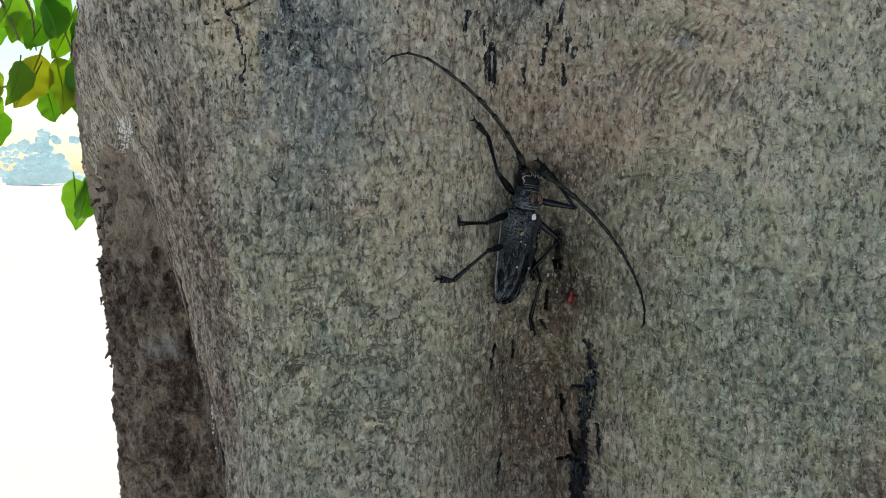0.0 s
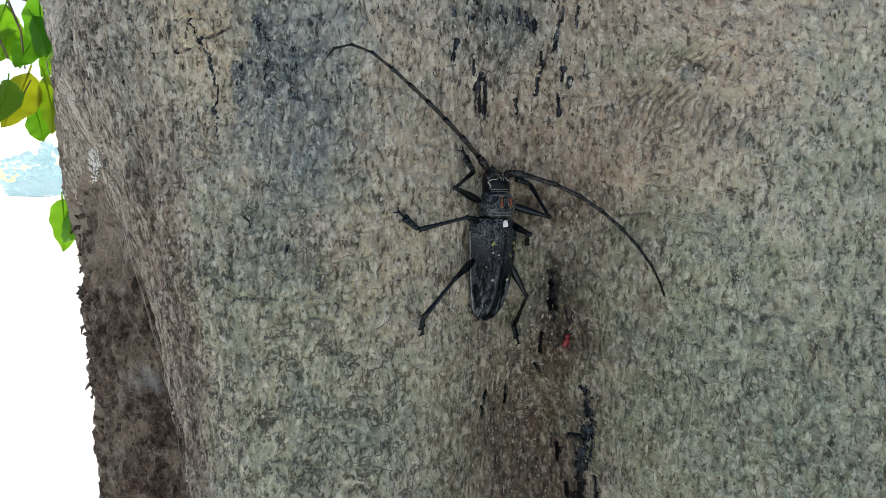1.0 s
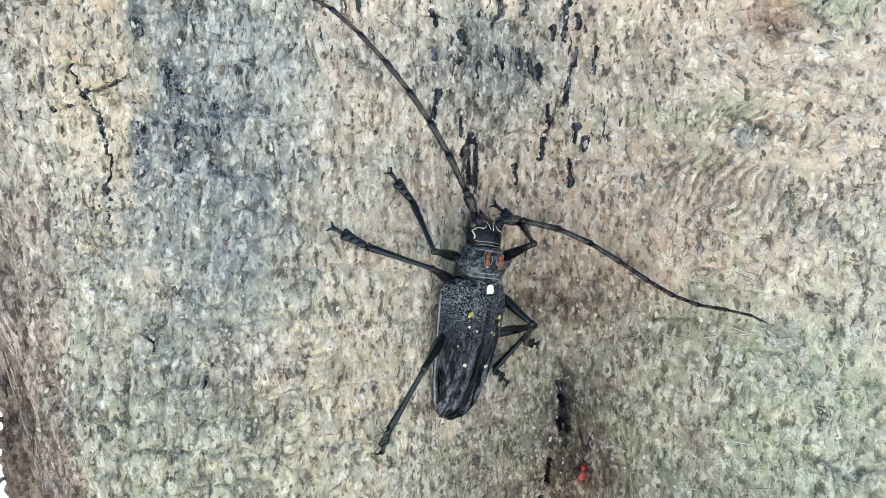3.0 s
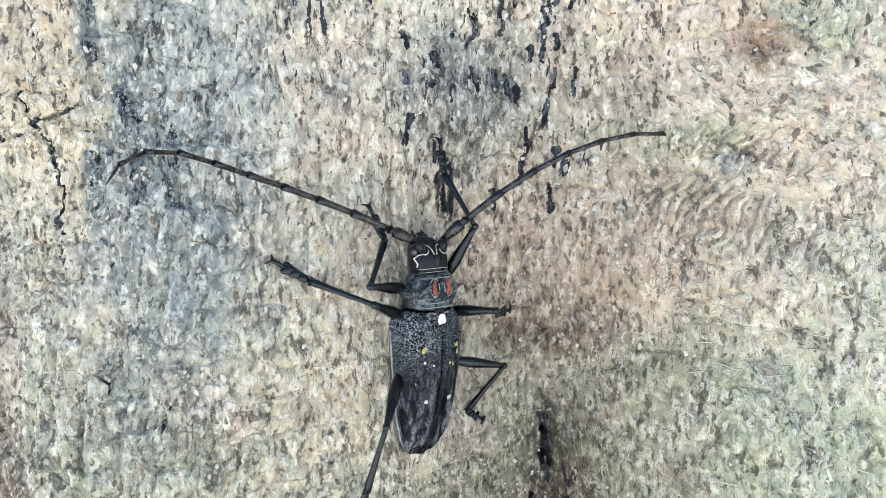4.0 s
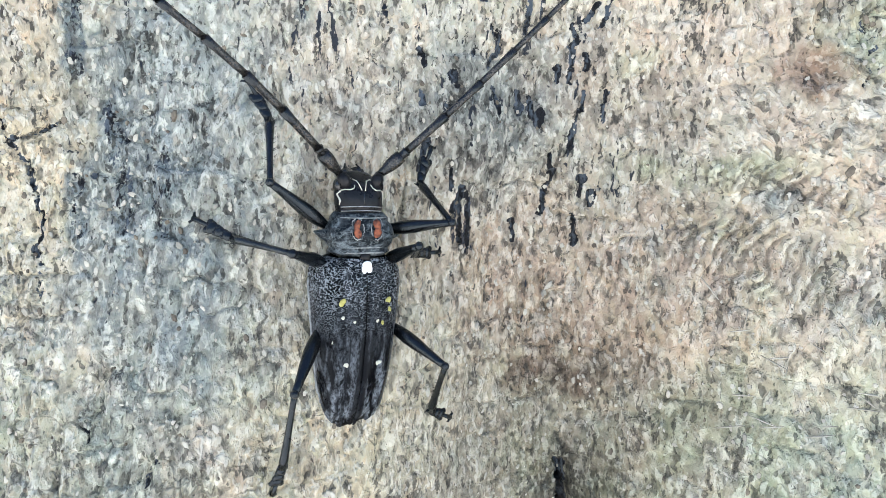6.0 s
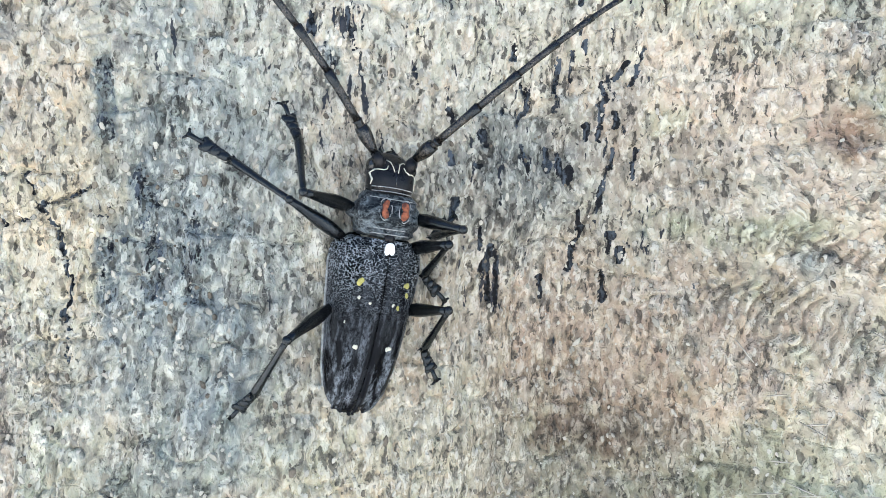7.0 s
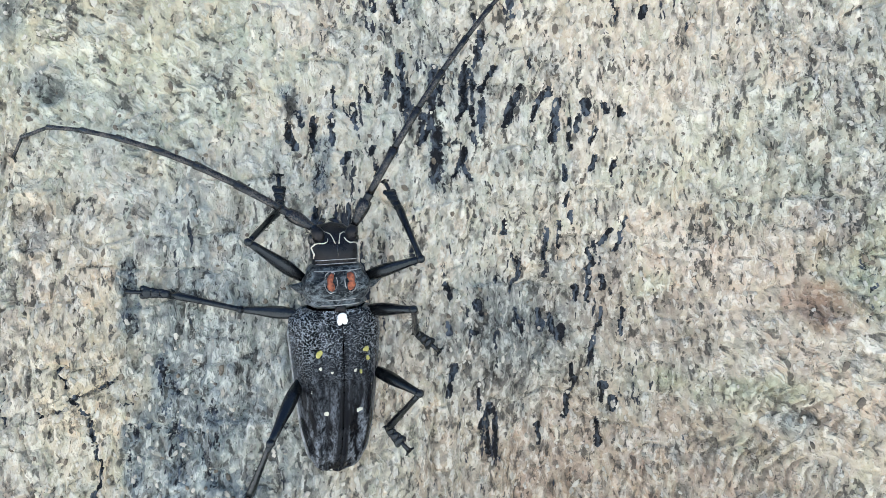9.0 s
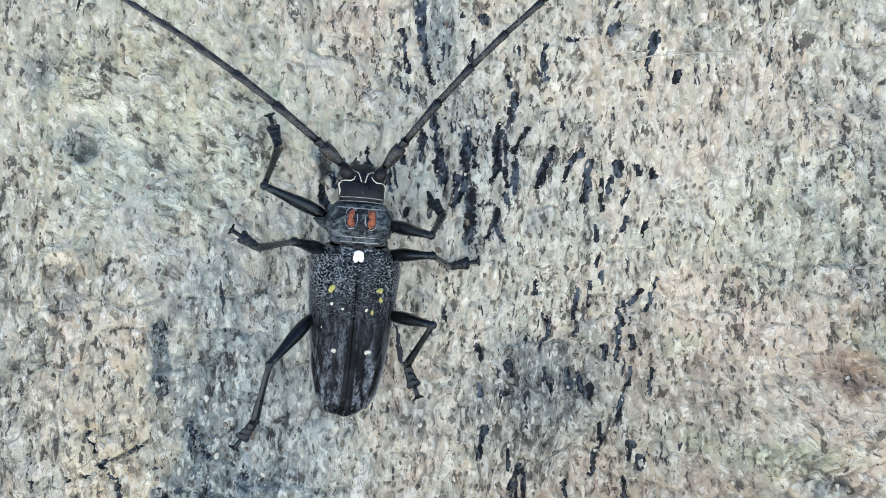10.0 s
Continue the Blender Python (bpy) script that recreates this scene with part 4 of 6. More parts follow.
    for group, marks, deep, dusk in enumerate_slots():
        for k, (ax, az, bx, bz, width) in enumerate(marks):
            box = window(min(ax, bx) - 0.004, max(ax, bx) + 0.004, min(az, bz) - 0.004, max(az, bz) + 0.004)
            line = stroke(s[box], w[box], [(ax, az), (bx, bz)], width * 1.5 + 0.0003, 400 + 40 * group + k, 0.0005)
            line = line * np.clip(1.2 + 0.8 * fbm(s[box] * 420, w[box] * 260, 500 + 40 * group + k, 3), 0, 1)
            relief[box] -= deep * np.clip(line * 1.6, 0, 1)
            stain[box][..., 0] = np.maximum(stain[box][..., 0], dusk * np.clip(line * 4.5 - 1.2, 0, 1))
            if dusk < 1:
                stain[box][..., 1] = np.maximum(stain[box][..., 1], np.clip(line * 3, 0, 1))
    box = window(-0.06, -0.052, 1.346, 1.355)
    hole = spot(s[box], w[box], -0.0564, 1.3503, 0.0007, 0.0007, 0, 0.5, 2, 0.1)
    relief[box] -= 0.001 * hole
    stain[box][..., 0] = np.maximum(stain[box][..., 0], hole)

    x, y = x + nx * relief, y + ny * relief
    skin = np.stack([x, y, z], -1)
    # the side and back that the camera never faces, closing the skin
    x0, y0, x1, y1 = x[:, -1:], y[:, -1:], x[:, :1], y[:, :1]
    turn = np.linspace(0.04, 0.96, 24)[None, :]
    back_x = x0 + (x1 - x0) * turn + 0.06 * np.sin(turn * np.pi) * (1 - 2 * turn)
    back_y = y0 + (y1 - y0) * turn + 0.28 * np.sin(turn * np.pi)
    back = np.stack([back_x, back_y, np.repeat(z[:, :1], 24, 1)], -1)
    zero = np.zeros((len(z1), 24, 3))
    whole = np.concatenate([skin, back], 1)
    whole[-1] = whole[-2].mean(0)
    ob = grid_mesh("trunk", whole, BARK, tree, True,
                   (("stain", np.concatenate([stain, zero], 1)), ("wear", np.concatenate([wear, zero], 1)), ("growth_shade", np.concatenate([growth_shade, zero], 1)), ("grain", np.concatenate([grain, zero], 1)), ("flank", np.concatenate([flank, zero], 1))))
    return tagged(ob, "grey-brown flaking bark with dark slots and cracks"), (x, y, z, across, z1)


def stem_middle(z):
    lean = np.clip(z, 1.05, 1.42) - 1.253
    return -0.1418 + np.where(lean > 0, 0.176, 0.09) * lean, 0.455 - 0.3 * lean


def build_side_stem(tree):
    angles = np.linspace(0, 2 * np.pi, 420, endpoint=False)
    zs = np.concatenate([np.linspace(-0.02, 1.0, 30), np.arange(1.003, 1.42, 0.0016), np.linspace(1.43, 2.2, 20)])
    a, z = np.meshgrid(angles, zs)
    s = a * 0.1
    r = 0.087 + 0.008 * fbm(np.cos(a) * 2.2, np.sin(a) * 2.2 + z * 14, 5, 3) + 0.008 * fbm(np.cos(a) * 12 + 3, np.sin(a) * 12 + z * 45, 15, 5)
    r = r + 0.0035 * np.abs(fbm(s * 130, z * 70, 25, 4)) + 0.03 * np.clip(0.4 - z, 0, 1)
    cx, cy = stem_middle(z)
    scab = np.zeros((*z.shape, 3))
    scab[..., 0] = 0.45 * spot(a * 0.1, z, 0.1 * (math.atan2(-0.115, -0.029) + 2 * math.pi), 1.198, 0.010, 0.007, 0, 0.9, 4, 0.6)
    scab[..., 1] = np.clip((z - 1.252) / 0.02 + 1.2 * fbm(s * 60, z * 60, 52, 3), 0, 1)
    whole = np.stack([cx + r * np.cos(a), cy + r * np.sin(a), z], -1)
    whole[-1] = whole[-2].mean(0)
    ob = grid_mesh("side_stem", whole, OLD_BARK, tree, True, (("wear", scab),))
    tagged(ob, "dark brown rotting side of the trunk in shade")
    # the bark that still holds on the upper part, with a ragged lower rim
    zs = np.concatenate([np.arange(0, 0.10, 0.0009), np.geomspace(0.1012, 1.0, 24)])
    a, up = np.meshgrid(angles, zs)
    z = 1.314 + 0.030 * fbm(a * 7.0, a * 0 + 2, 35, 5) + up
    s = a * 0.1
    r = 0.0915 + 0.005 * fbm(np.cos(a) * 2.2, np.sin(a) * 2.2 + z * 14, 5, 3) + 0.004 * fbm(s * 180, z * 45, 45, 4)
    r = r - 0.0025 * np.clip(1 - np.abs(fbm(s * 130, z * 14, 55, 2)) / 0.05, 0, 1) - 0.010 * np.clip(1 - up / 0.004, 0, 1)
    cx, cy = stem_middle(z)
    none = np.zeros((*z.shape, 3))
    wear, flank = none.copy(), none.copy()
    flank[..., 0] = 1.0
    wear[..., 0] = np.clip(1 - up / 0.012, 0, 1) * (fbm(a * 40, z * 200, 9, 3) > 0.0) * (np.cos(a + 2.0) > 0.75)
    whole = np.stack([cx + r * np.cos(a), cy + r * np.sin(a), z], -1)
    whole[-1] = whole[-2].mean(0)
    tagged(grid_mesh("stem_bark", whole, BARK, tree, True, (("wear", wear), ("flank", flank))), "grey bark still clinging to the upper stem")


def build_flakes(tree, skin):
    """Loose pale flakes and scraps that stand off the bark, too many to count."""
    x, y, z, across, z1 = skin
    rng = np.random.default_rng(8)
    for name, material, count, size, thick, label in (("bark_flake", FLAKE, 4200, (0.00022, 0.00058), 0.00022, "small cream flakes on the bark"),
                                                      ("bark_scrap", CHIP, 1000, (0.00022, 0.0006), 0.0004, "small dark loose scraps of bark")):
        verts, faces = [], []
        for _ in range(count):
            px, pz = rng.uniform(-0.095, 0.150), rng.uniform(1.165, 1.472)
            i, j = np.searchsorted(z1, pz), np.searchsorted(across, px)
            if abs(px - 0.052) < 0.006 and pz < 1.285:
                continue
            foot = Vector((x[i, j], y[i, j], z[i, j]))
            slope = (y[i, j + 6] - y[i, j - 6]) / (x[i, j + 6] - x[i, j - 6] + 1e-9)
            away = Vector((slope, -1, 0)).normalized()
            side, up = Vector((1, slope, 0)).normalized(), Vector((0, 0, 1))
            turn = rng.normal(0, 0.5)
            side, up = side * math.cos(turn) + up * math.sin(turn), up * math.cos(turn) - side * math.sin(turn)
            wide = rng.uniform(*size) * (1.5 if rng.random() < 0.06 else 1)
            tall = wide * rng.uniform(0.9, 2.2)
            base, n = len(verts), 7
            for ring, (grow, out) in enumerate(((1.0, -0.3), (0.8, 0.8))):
                for k in range(n):
                    a = 2 * math.pi * k / n
                    q = rng.uniform(0.75, 1.2) * grow
                    verts.append(foot + side * (wide * q * math.cos(a)) + up * (tall * q * math.sin(a)) + away * (thick * out * rng.uniform(0.7, 1.3)))
            verts.append(foot + away * thick)
            for k in range(n):
                m = (k + 1) % n
                faces += [(base + k, base + m, base + n + m, base + n + k), (base + n + k, base + n + m, base + 2 * n)]
        mesh = bpy.data.meshes.new(name)
        mesh.from_pydata(verts, [], faces)
        mesh.materials.append(material)
        ob = new(name, mesh)
        ob.parent = tree
        tagged(ob, label, kind="stuff")


def build_edge_bits(tree):
    """Bristling scraps along the stem's outline, and white threads on the trunk's margin."""
    rng = np.random.default_rng(3)
    bm = bmesh.new()
    for k in range(130):
        zz = rng.uniform(1.08, 1.325)
        a = rng.uniform(math.pi * 0.92, math.pi * 1.28)
        c = Vector((*[float(v) for v in stem_middle(zz)], zz))
        out = Vector((math.cos(a), math.sin(a), 0))
        foot, long = c + out * 0.086, rng.uniform(0.0006, 0.0030) * (2.0 if k % 17 == 0 else 1)
        tip = foot + out * long + Vector((0, 0, rng.normal(0, 0.004)))
        tube(bm, [foot, (foot + tip) / 2 + Vector(rng.normal(0, 0.001, 3)), tip], [0.0017, 0.0013, 0.0005], 5)
    tagged(part("bark_bristle", bm, OLD_BARK, tree, smooth=False), "ragged crumbs along the rotten stem", kind="stuff")
    bm = bmesh.new()
    for cz, n, spread, at in ((1.1975, 26, 0.0032, 0.88), (1.225, 10, 0.004, 0.9), (1.321, 150, 0.0032, 0.90)):
        rx, ry = [float(v) for v in ridge(cz)]
        front = float(bark_front(rx + FLANK, cz))
        for _ in range(n):
            k = at + rng.normal(0, 0.08)
            p = Vector((rx + FLANK * (1 - k) - 0.0022, front + (ry - front) * k * k - 0.0014, cz + rng.normal(0, spread)))
            ball(bm, p, Vector(rng.uniform(0.0003, 0.0007, 3)) * (0.85 if n > 50 else 1), None, 6, 4)
    # curly fibres fraying along the ridge
    hair = bmesh.new()
    for _ in range(150):
        zz, k = rng.uniform(1.16, 1.36), rng.uniform(0.72, 0.97)
        points, slant = [], rng.normal(0.0, 0.5)
        for n in range(5):
            height = zz - n * rng.uniform(0.0010, 0.0024)
            rx, ry = [float(v) for v in ridge(height)]
            front = float(bark_front(rx + FLANK, height))
            at = min(k + 0.012 * slant * n + rng.normal(0, 0.022), 1.0)
            points.append(Vector((rx + FLANK * (1 - at) - 0.0026, front + (ry - front) * at * at - 0.0020, height)))
        tube(hair, points, [0.00012, 0.00022, 0.00024, 0.0002, 0.0001], 4)
    tagged(part("ridge_fibre", hair, FIBRE, tree), "dry pale brown fibres fraying along the bark ridge", kind="stuff")
    # fine pale scratches and threads on the right of the hollow
    hair = bmesh.new()
    for _ in range(170):
        px, pz = rng.uniform(0.07, 0.145), rng.uniform(1.205, 1.335)
        turn, long = rng.choice([0.15, -0.6, 1.35]) + rng.normal(0, 0.25), rng.uniform(0.002, 0.0055)
        points = [(px + math.cos(turn) * long * n / 2, pz + math.sin(turn) * long * n / 2) for n in (-1, 0, 1)]
        points = [Vector((a, float(bark_front(a, b)) - 0.0012, b)) for a, b in points]
        tube(hair, points, [0.00008, 0.00018, 0.00008], 4)
    tagged(part("thread_scrap", hair, FLAKE, tree), "fine pale threads stuck to the bark", kind="stuff")
    tagged(part("web_scrap", bm, LIME, tree), "white chalky crumbs on the bark margin", kind="stuff")


def build_fibres(tree):
    """Fine dry fibres stuck to the bark."""
    for points in ([(0.039, 1.4415), (0.047, 1.4430), (0.057, 1.4434), (0.0665, 1.4432)], [(0.0675, 1.4375), (0.0670, 1.430), (0.0668, 1.423)], [(0.080, 1.262), (0.083, 1.247), (0.082, 1.235)]):
        path = [(x, float(bark_front(x, z)) - 0.0022, z) for x, z in points]
        part("dry_fibre", tube(bmesh.new(), path, [0.00014, 0.00018, 0.00016, 0.00008][:len(path)], 5), FLAKE, tree, "thin pale dry fibre")


def build_tree():
    tree = tagged(new("tree"), "old tree trunk with grey flaking bark and rotten stem", "tree")
    ob, skin = build_trunk(tree)
    build_side_stem(tree)
    build_flakes(tree, skin)
    build_edge_bits(tree)
    build_fibres(tree)


# ---------------------------------------------------------------- leaves beside the trunk
def leaf_mesh(long, wide, fold, droop, seed):
    rng = np.random.default_rng(seed)
    u = np.linspace(0, 1, 15)
    half = wide / 2 * np.sin(np.pi * u**0.85) ** 0.8 * (1 - 0.25 * u) + 0.0004
    half[-1] = 0.0002
    across = np.linspace(-1, 1, 9)
    x = half[:, None] * across[None, :]
    z = fold * np.abs(x) + 0.0016 * np.sin(u * 22 + seed)[:, None] * np.abs(across)[None, :] - droop * (u**2)[:, None]
    y = np.repeat((u * long)[:, None], 9, 1)
    top = np.stack([x, y, z], -1)
    bm = bmesh.new()
    for lift in (0.0, -0.0004):
        v = [[bm.verts.new(tuple(p + (0, 0, lift))) for p in row] for row in top]
        for a, b in zip(v, v[1:]):
            for k in range(8):
                quad = (a[k], a[k + 1], b[k + 1], b[k])
                bm.faces.new(quad if lift == 0 else quad[::-1])
    tube(bm, [(0, -0.008, 0), (0, 0, 0), (0, long * 0.5, -droop * 0.25 - 0.0002), (0, long * 0.97, -droop * 0.94)], [0.0009, 0.001, 0.0007, 0.0002], 5)
    mesh = bpy.data.meshes.new("leaf")
    finish(bm).to_mesh(mesh)
    bm.free()
    mesh.materials.append(LEAF)
    return mesh


def build_branch(label, stems, leaves, seed):
    """A hanging twig with its leaves. leaves: foot x, y, z, the way it hangs in degrees, its tilt, and its length."""
    root = new("leafy_branch")
    bm = bmesh.new()
    for points, thick in stems:
        tube(bm, points, [thick * (1 - 0.6 * k / (len(points) - 1)) for k in range(len(points))], 6)
    part("twig", bm, TWIG, root)
    meshes = [leaf_mesh(0.060, 0.043, 0.25, 0.012, seed), leaf_mesh(0.056, 0.038, 0.6, 0.020, seed + 1), leaf_mesh(0.062, 0.046, 0.15, 0.008, seed + 2)]
    for k, (x, y, z, hang, tilt, long) in enumerate(leaves):
        ob = new("leaf", meshes[k % 3])
        ob.parent = root
        ob.matrix_basis = pose(x, y, z, 0, hang, 0) @ pose(0, 0, 0, -90 + tilt, 0, 0) @ Matrix.Diagonal((long / 0.062, long / 0.062, long / 0.062, 1))
    return tagged(root, label, "branch")


def build_leaves():
    rng = np.random.default_rng(6)
    # leaf feet: how far along and down from the twig's upper corner, the way the leaf hangs, and its length
    near = ((0.036, 0.050, 10, 0.060), (0.054, 0.054, -6, 0.060), (0.073, 0.046, -8, 0.074), (0.082, 0.056, 4, 0.064), (0.029, 0.060, 26, 0.046), (0.033, 0.078, -24, 0.046), (0.080, 0.090, -14, 0.036))
    upper = ((0.051, 0.002, -24, 0.050), (0.042, 0.008, 12, 0.048), (0.064, 0.008, 18, 0.052), (0.078, 0.002, -6, 0.060), (0.013, -0.006, 8, 0.045), (0.002, 0.0, -12, 0.045), (0.022, -0.010, 30, 0.046),
             (0.060, -0.016, 2, 0.055), (0.082, 0.022, 12, 0.050), (0.070, 0.028, -20, 0.046), (-0.012, 0.004, 14, 0.045), (-0.020, -0.012, -6, 0.05), (0.0, 0.104, 6, 0.024), (-0.012, 0.082, 16, 0.040),
             (-0.024, 0.055, -6, 0.055), (-0.012, 0.064, 10, 0.050), (-0.032, 0.085, 0, 0.050), (-0.020, 0.100, -8, 0.045), (-0.040, 0.07, 8, 0.05))
    top = []
    for x, down, hang, long in near + upper:
        top.append((-0.418 + x, 0.655 + rng.uniform(-0.02, 0.02), 1.4676 - down, hang + rng.normal(0, 4), rng.uniform(-30, 30), long))
    build_branch("hanging twig with broad glossy green leaves, some yellowing",
                 [([(-0.60, 0.72, 1.62), (-0.50, 0.68, 1.56), (-0.43, 0.66, 1.50), (-0.40, 0.655, 1.43)], 0.0026), ([(-0.43, 0.66, 1.50), (-0.37, 0.655, 1.48), (-0.345, 0.65, 1.41)], 0.002),
                  ([(-0.49, 0.665, 1.396), (-0.43, 0.66, 1.386), (-0.389, 0.65, 1.389), (-0.378, 0.652, 1.41)], 0.0015), ([(-0.40, 0.655, 1.49), (-0.385, 0.652, 1.455), (-0.383, 0.652, 1.42)], 0.0016)], top, 1)
    low = [(-0.356, 0.655, 1.298, 4, 16, 0.052), (-0.346, 0.66, 1.300, -12, -24, 0.062), (-0.336, 0.655, 1.304, 2, 32, 0.056)]
    build_branch("small drooping shoot with two green leaves", [([(-0.185, 0.47, 1.31), (-0.25, 0.56, 1.335), (-0.30, 0.64, 1.335), (-0.332, 0.66, 1.325), (-0.34, 0.66, 1.305)], 0.0016)], low, 7)


# ---------------------------------------------------------------- the beetle: x to its right, y ahead, z up from its belly
LEGS = (("LF", (-0.005, 0.0065, 0.004), (0.0165, 0.0150, 0.0095)), ("LM", (-0.006, 0.0, 0.004), (0.0150, 0.0160, 0.0100)), ("LH", (-0.007, -0.0125, 0.004), (0.0165, 0.0165, 0.0085)),
        ("RF", (0.005, 0.0065, 0.004), (0.0165, 0.0150, 0.0095)), ("RM", (0.006, 0.0, 0.004), (0.0150, 0.0160, 0.0100)), ("RH", (0.007, -0.0125, 0.004), (0.0165, 0.0165, 0.0085)))
FEELER_LONG = 0.078
FEELER_SHARES = np.array([0.075, 0.02, 0.13, 0.12, 0.115, 0.11, 0.105, 0.1, 0.09, 0.075, 0.06])
FEELER_SHARES = FEELER_SHARES / FEELER_SHARES.sum()
FEELER_MIDDLES = np.cumsum(FEELER_SHARES) - FEELER_SHARES / 2


def back_height(y):
    """Height of the wing cases' seam."""
    return np.interp(y, [-0.0352, -0.034, -0.030, -0.022, -0.012, -0.004, 0.0015], [0.0022, 0.0040, 0.0068, 0.0094, 0.0109, 0.0110, 0.0100])


def back_half(y):
    """Half the width of the wing cases."""
    return np.interp(y, [-0.0352, -0.0345, -0.033, -0.030, -0.025, -0.018, -0.010, -0.004, -0.001, 0.0008, 0.0015], [0.0012, 0.0032, 0.0048, 0.0063, 0.0074, 0.0082, 0.0089, 0.0094, 0.0091, 0.0078, 0.0060])


def on_back(x, y):
    """A point on the wing cases."""
    half, top = float(back_half(y)), float(back_height(y))
    k = min(abs(x) / half, 1.0)
    return Vector((x, y, 0.0035 + (top - 0.0035) * (1 - k**2.6) ** (1 / 2.2)))


def build_elytron(side, beetle):
    ys = np.concatenate([np.linspace(0.0015, -0.002, 8), np.linspace(-0.003, -0.032, 40), np.linspace(-0.0327, -0.0352, 9)])
    ks = np.concatenate([np.linspace(0.012, 0.9, 18), np.linspace(0.92, 1.0, 8)])
    top = np.zeros((len(ys), len(ks) + 3, 3))
    for i, y in enumerate(ys):
        half, crest = float(back_half(y)), float(back_height(y))
        for j, k in enumerate(ks):
            z = 0.0035 + (crest - 0.0035) * (1 - k**2.6) ** (1 / 2.2) if crest > 0.0035 else crest * (1 - k**2) ** 0.5 + 0.0008
            z += 0.00022 * math.sin(k * 11) * min(1, (0.0015 - y) / 0.006) * (k < 0.9)
            top[i, j] = (side * half * k, y, z)
        top[i, -3] = (side * half * 1.02, y, min(0.0029, crest * 0.8))
        top[i, -2] = (side * half * 0.97, y, min(0.0022, crest * 0.6))
        top[i, -1] = (side * half * 0.75, y, min(0.0026, crest * 0.65))
    ob = grid_mesh("elytron", top, ELYTRA, beetle)
    marks = [(0.0046, -0.0068, 0.00075, YELLOW), (0.0043, -0.0098, 0.00045, CREAM), (0.0022, -0.0108, 0.00038, CREAM), (0.0056, -0.0148, 0.00045, CREAM), (0.0033, -0.0196, 0.00062, CREAM)]
    if side > 0:
        marks[1] = (0.0049, -0.0088, 0.0005, YELLOW)
        marks.append((0.0034, -0.0112, 0.00045, YELLOW))
    for x, y, size, material in marks:
        x, size, rng = x * 1.06, size * 0.82, np.random.default_rng(int(x * 1e6) + int(-y * 1e7) + side)
        bm, lean = bmesh.new(), Matrix.Rotation(side * min(x / 0.0094, 0.95) ** 2 * 0.9, 4, "Y")
        for _ in range(4):
            ball(bm, on_back(side * x + rng.normal(0, size * 0.28), y + rng.normal(0, size * 0.4)), (size * rng.uniform(0.5, 0.9), size * rng.uniform(0.6, 1.0), 0.00016), lean, 9, 6)
        part("spot", bm, material, ob, "cream-coloured spot of down" if material is CREAM else "yellow spot of down")
    # pale seam along the outer rim
    bm = bmesh.new()
    pts = [(side * float(back_half(y)) * 1.0, y, 0.0034) for y in np.linspace(-0.003, -0.031, 24)]
    tube(bm, pts, [0.00032] * len(pts), 5)
    part("rim", bm, GREY_DOWN, ob, "pale grey line along the rim")
    return ob


def ringed_body(sections, sides=28, power=2.4):
    """A closed body through oval sections (y, half width, bottom, top)."""
    out = np.zeros((len(sections), sides, 3))
    for i, (y, half, low, high) in enumerate(sections):
        for k in range(sides):
            a = 2 * math.pi * k / sides
            c, s = math.cos(a), math.sin(a)
            out[i, k] = (half * abs(c) ** (2 / power) * (1 if c >= 0 else -1), y, (low + high) / 2 + (high - low) / 2 * abs(s) ** (2 / power) * (1 if s >= 0 else -1))
    return out


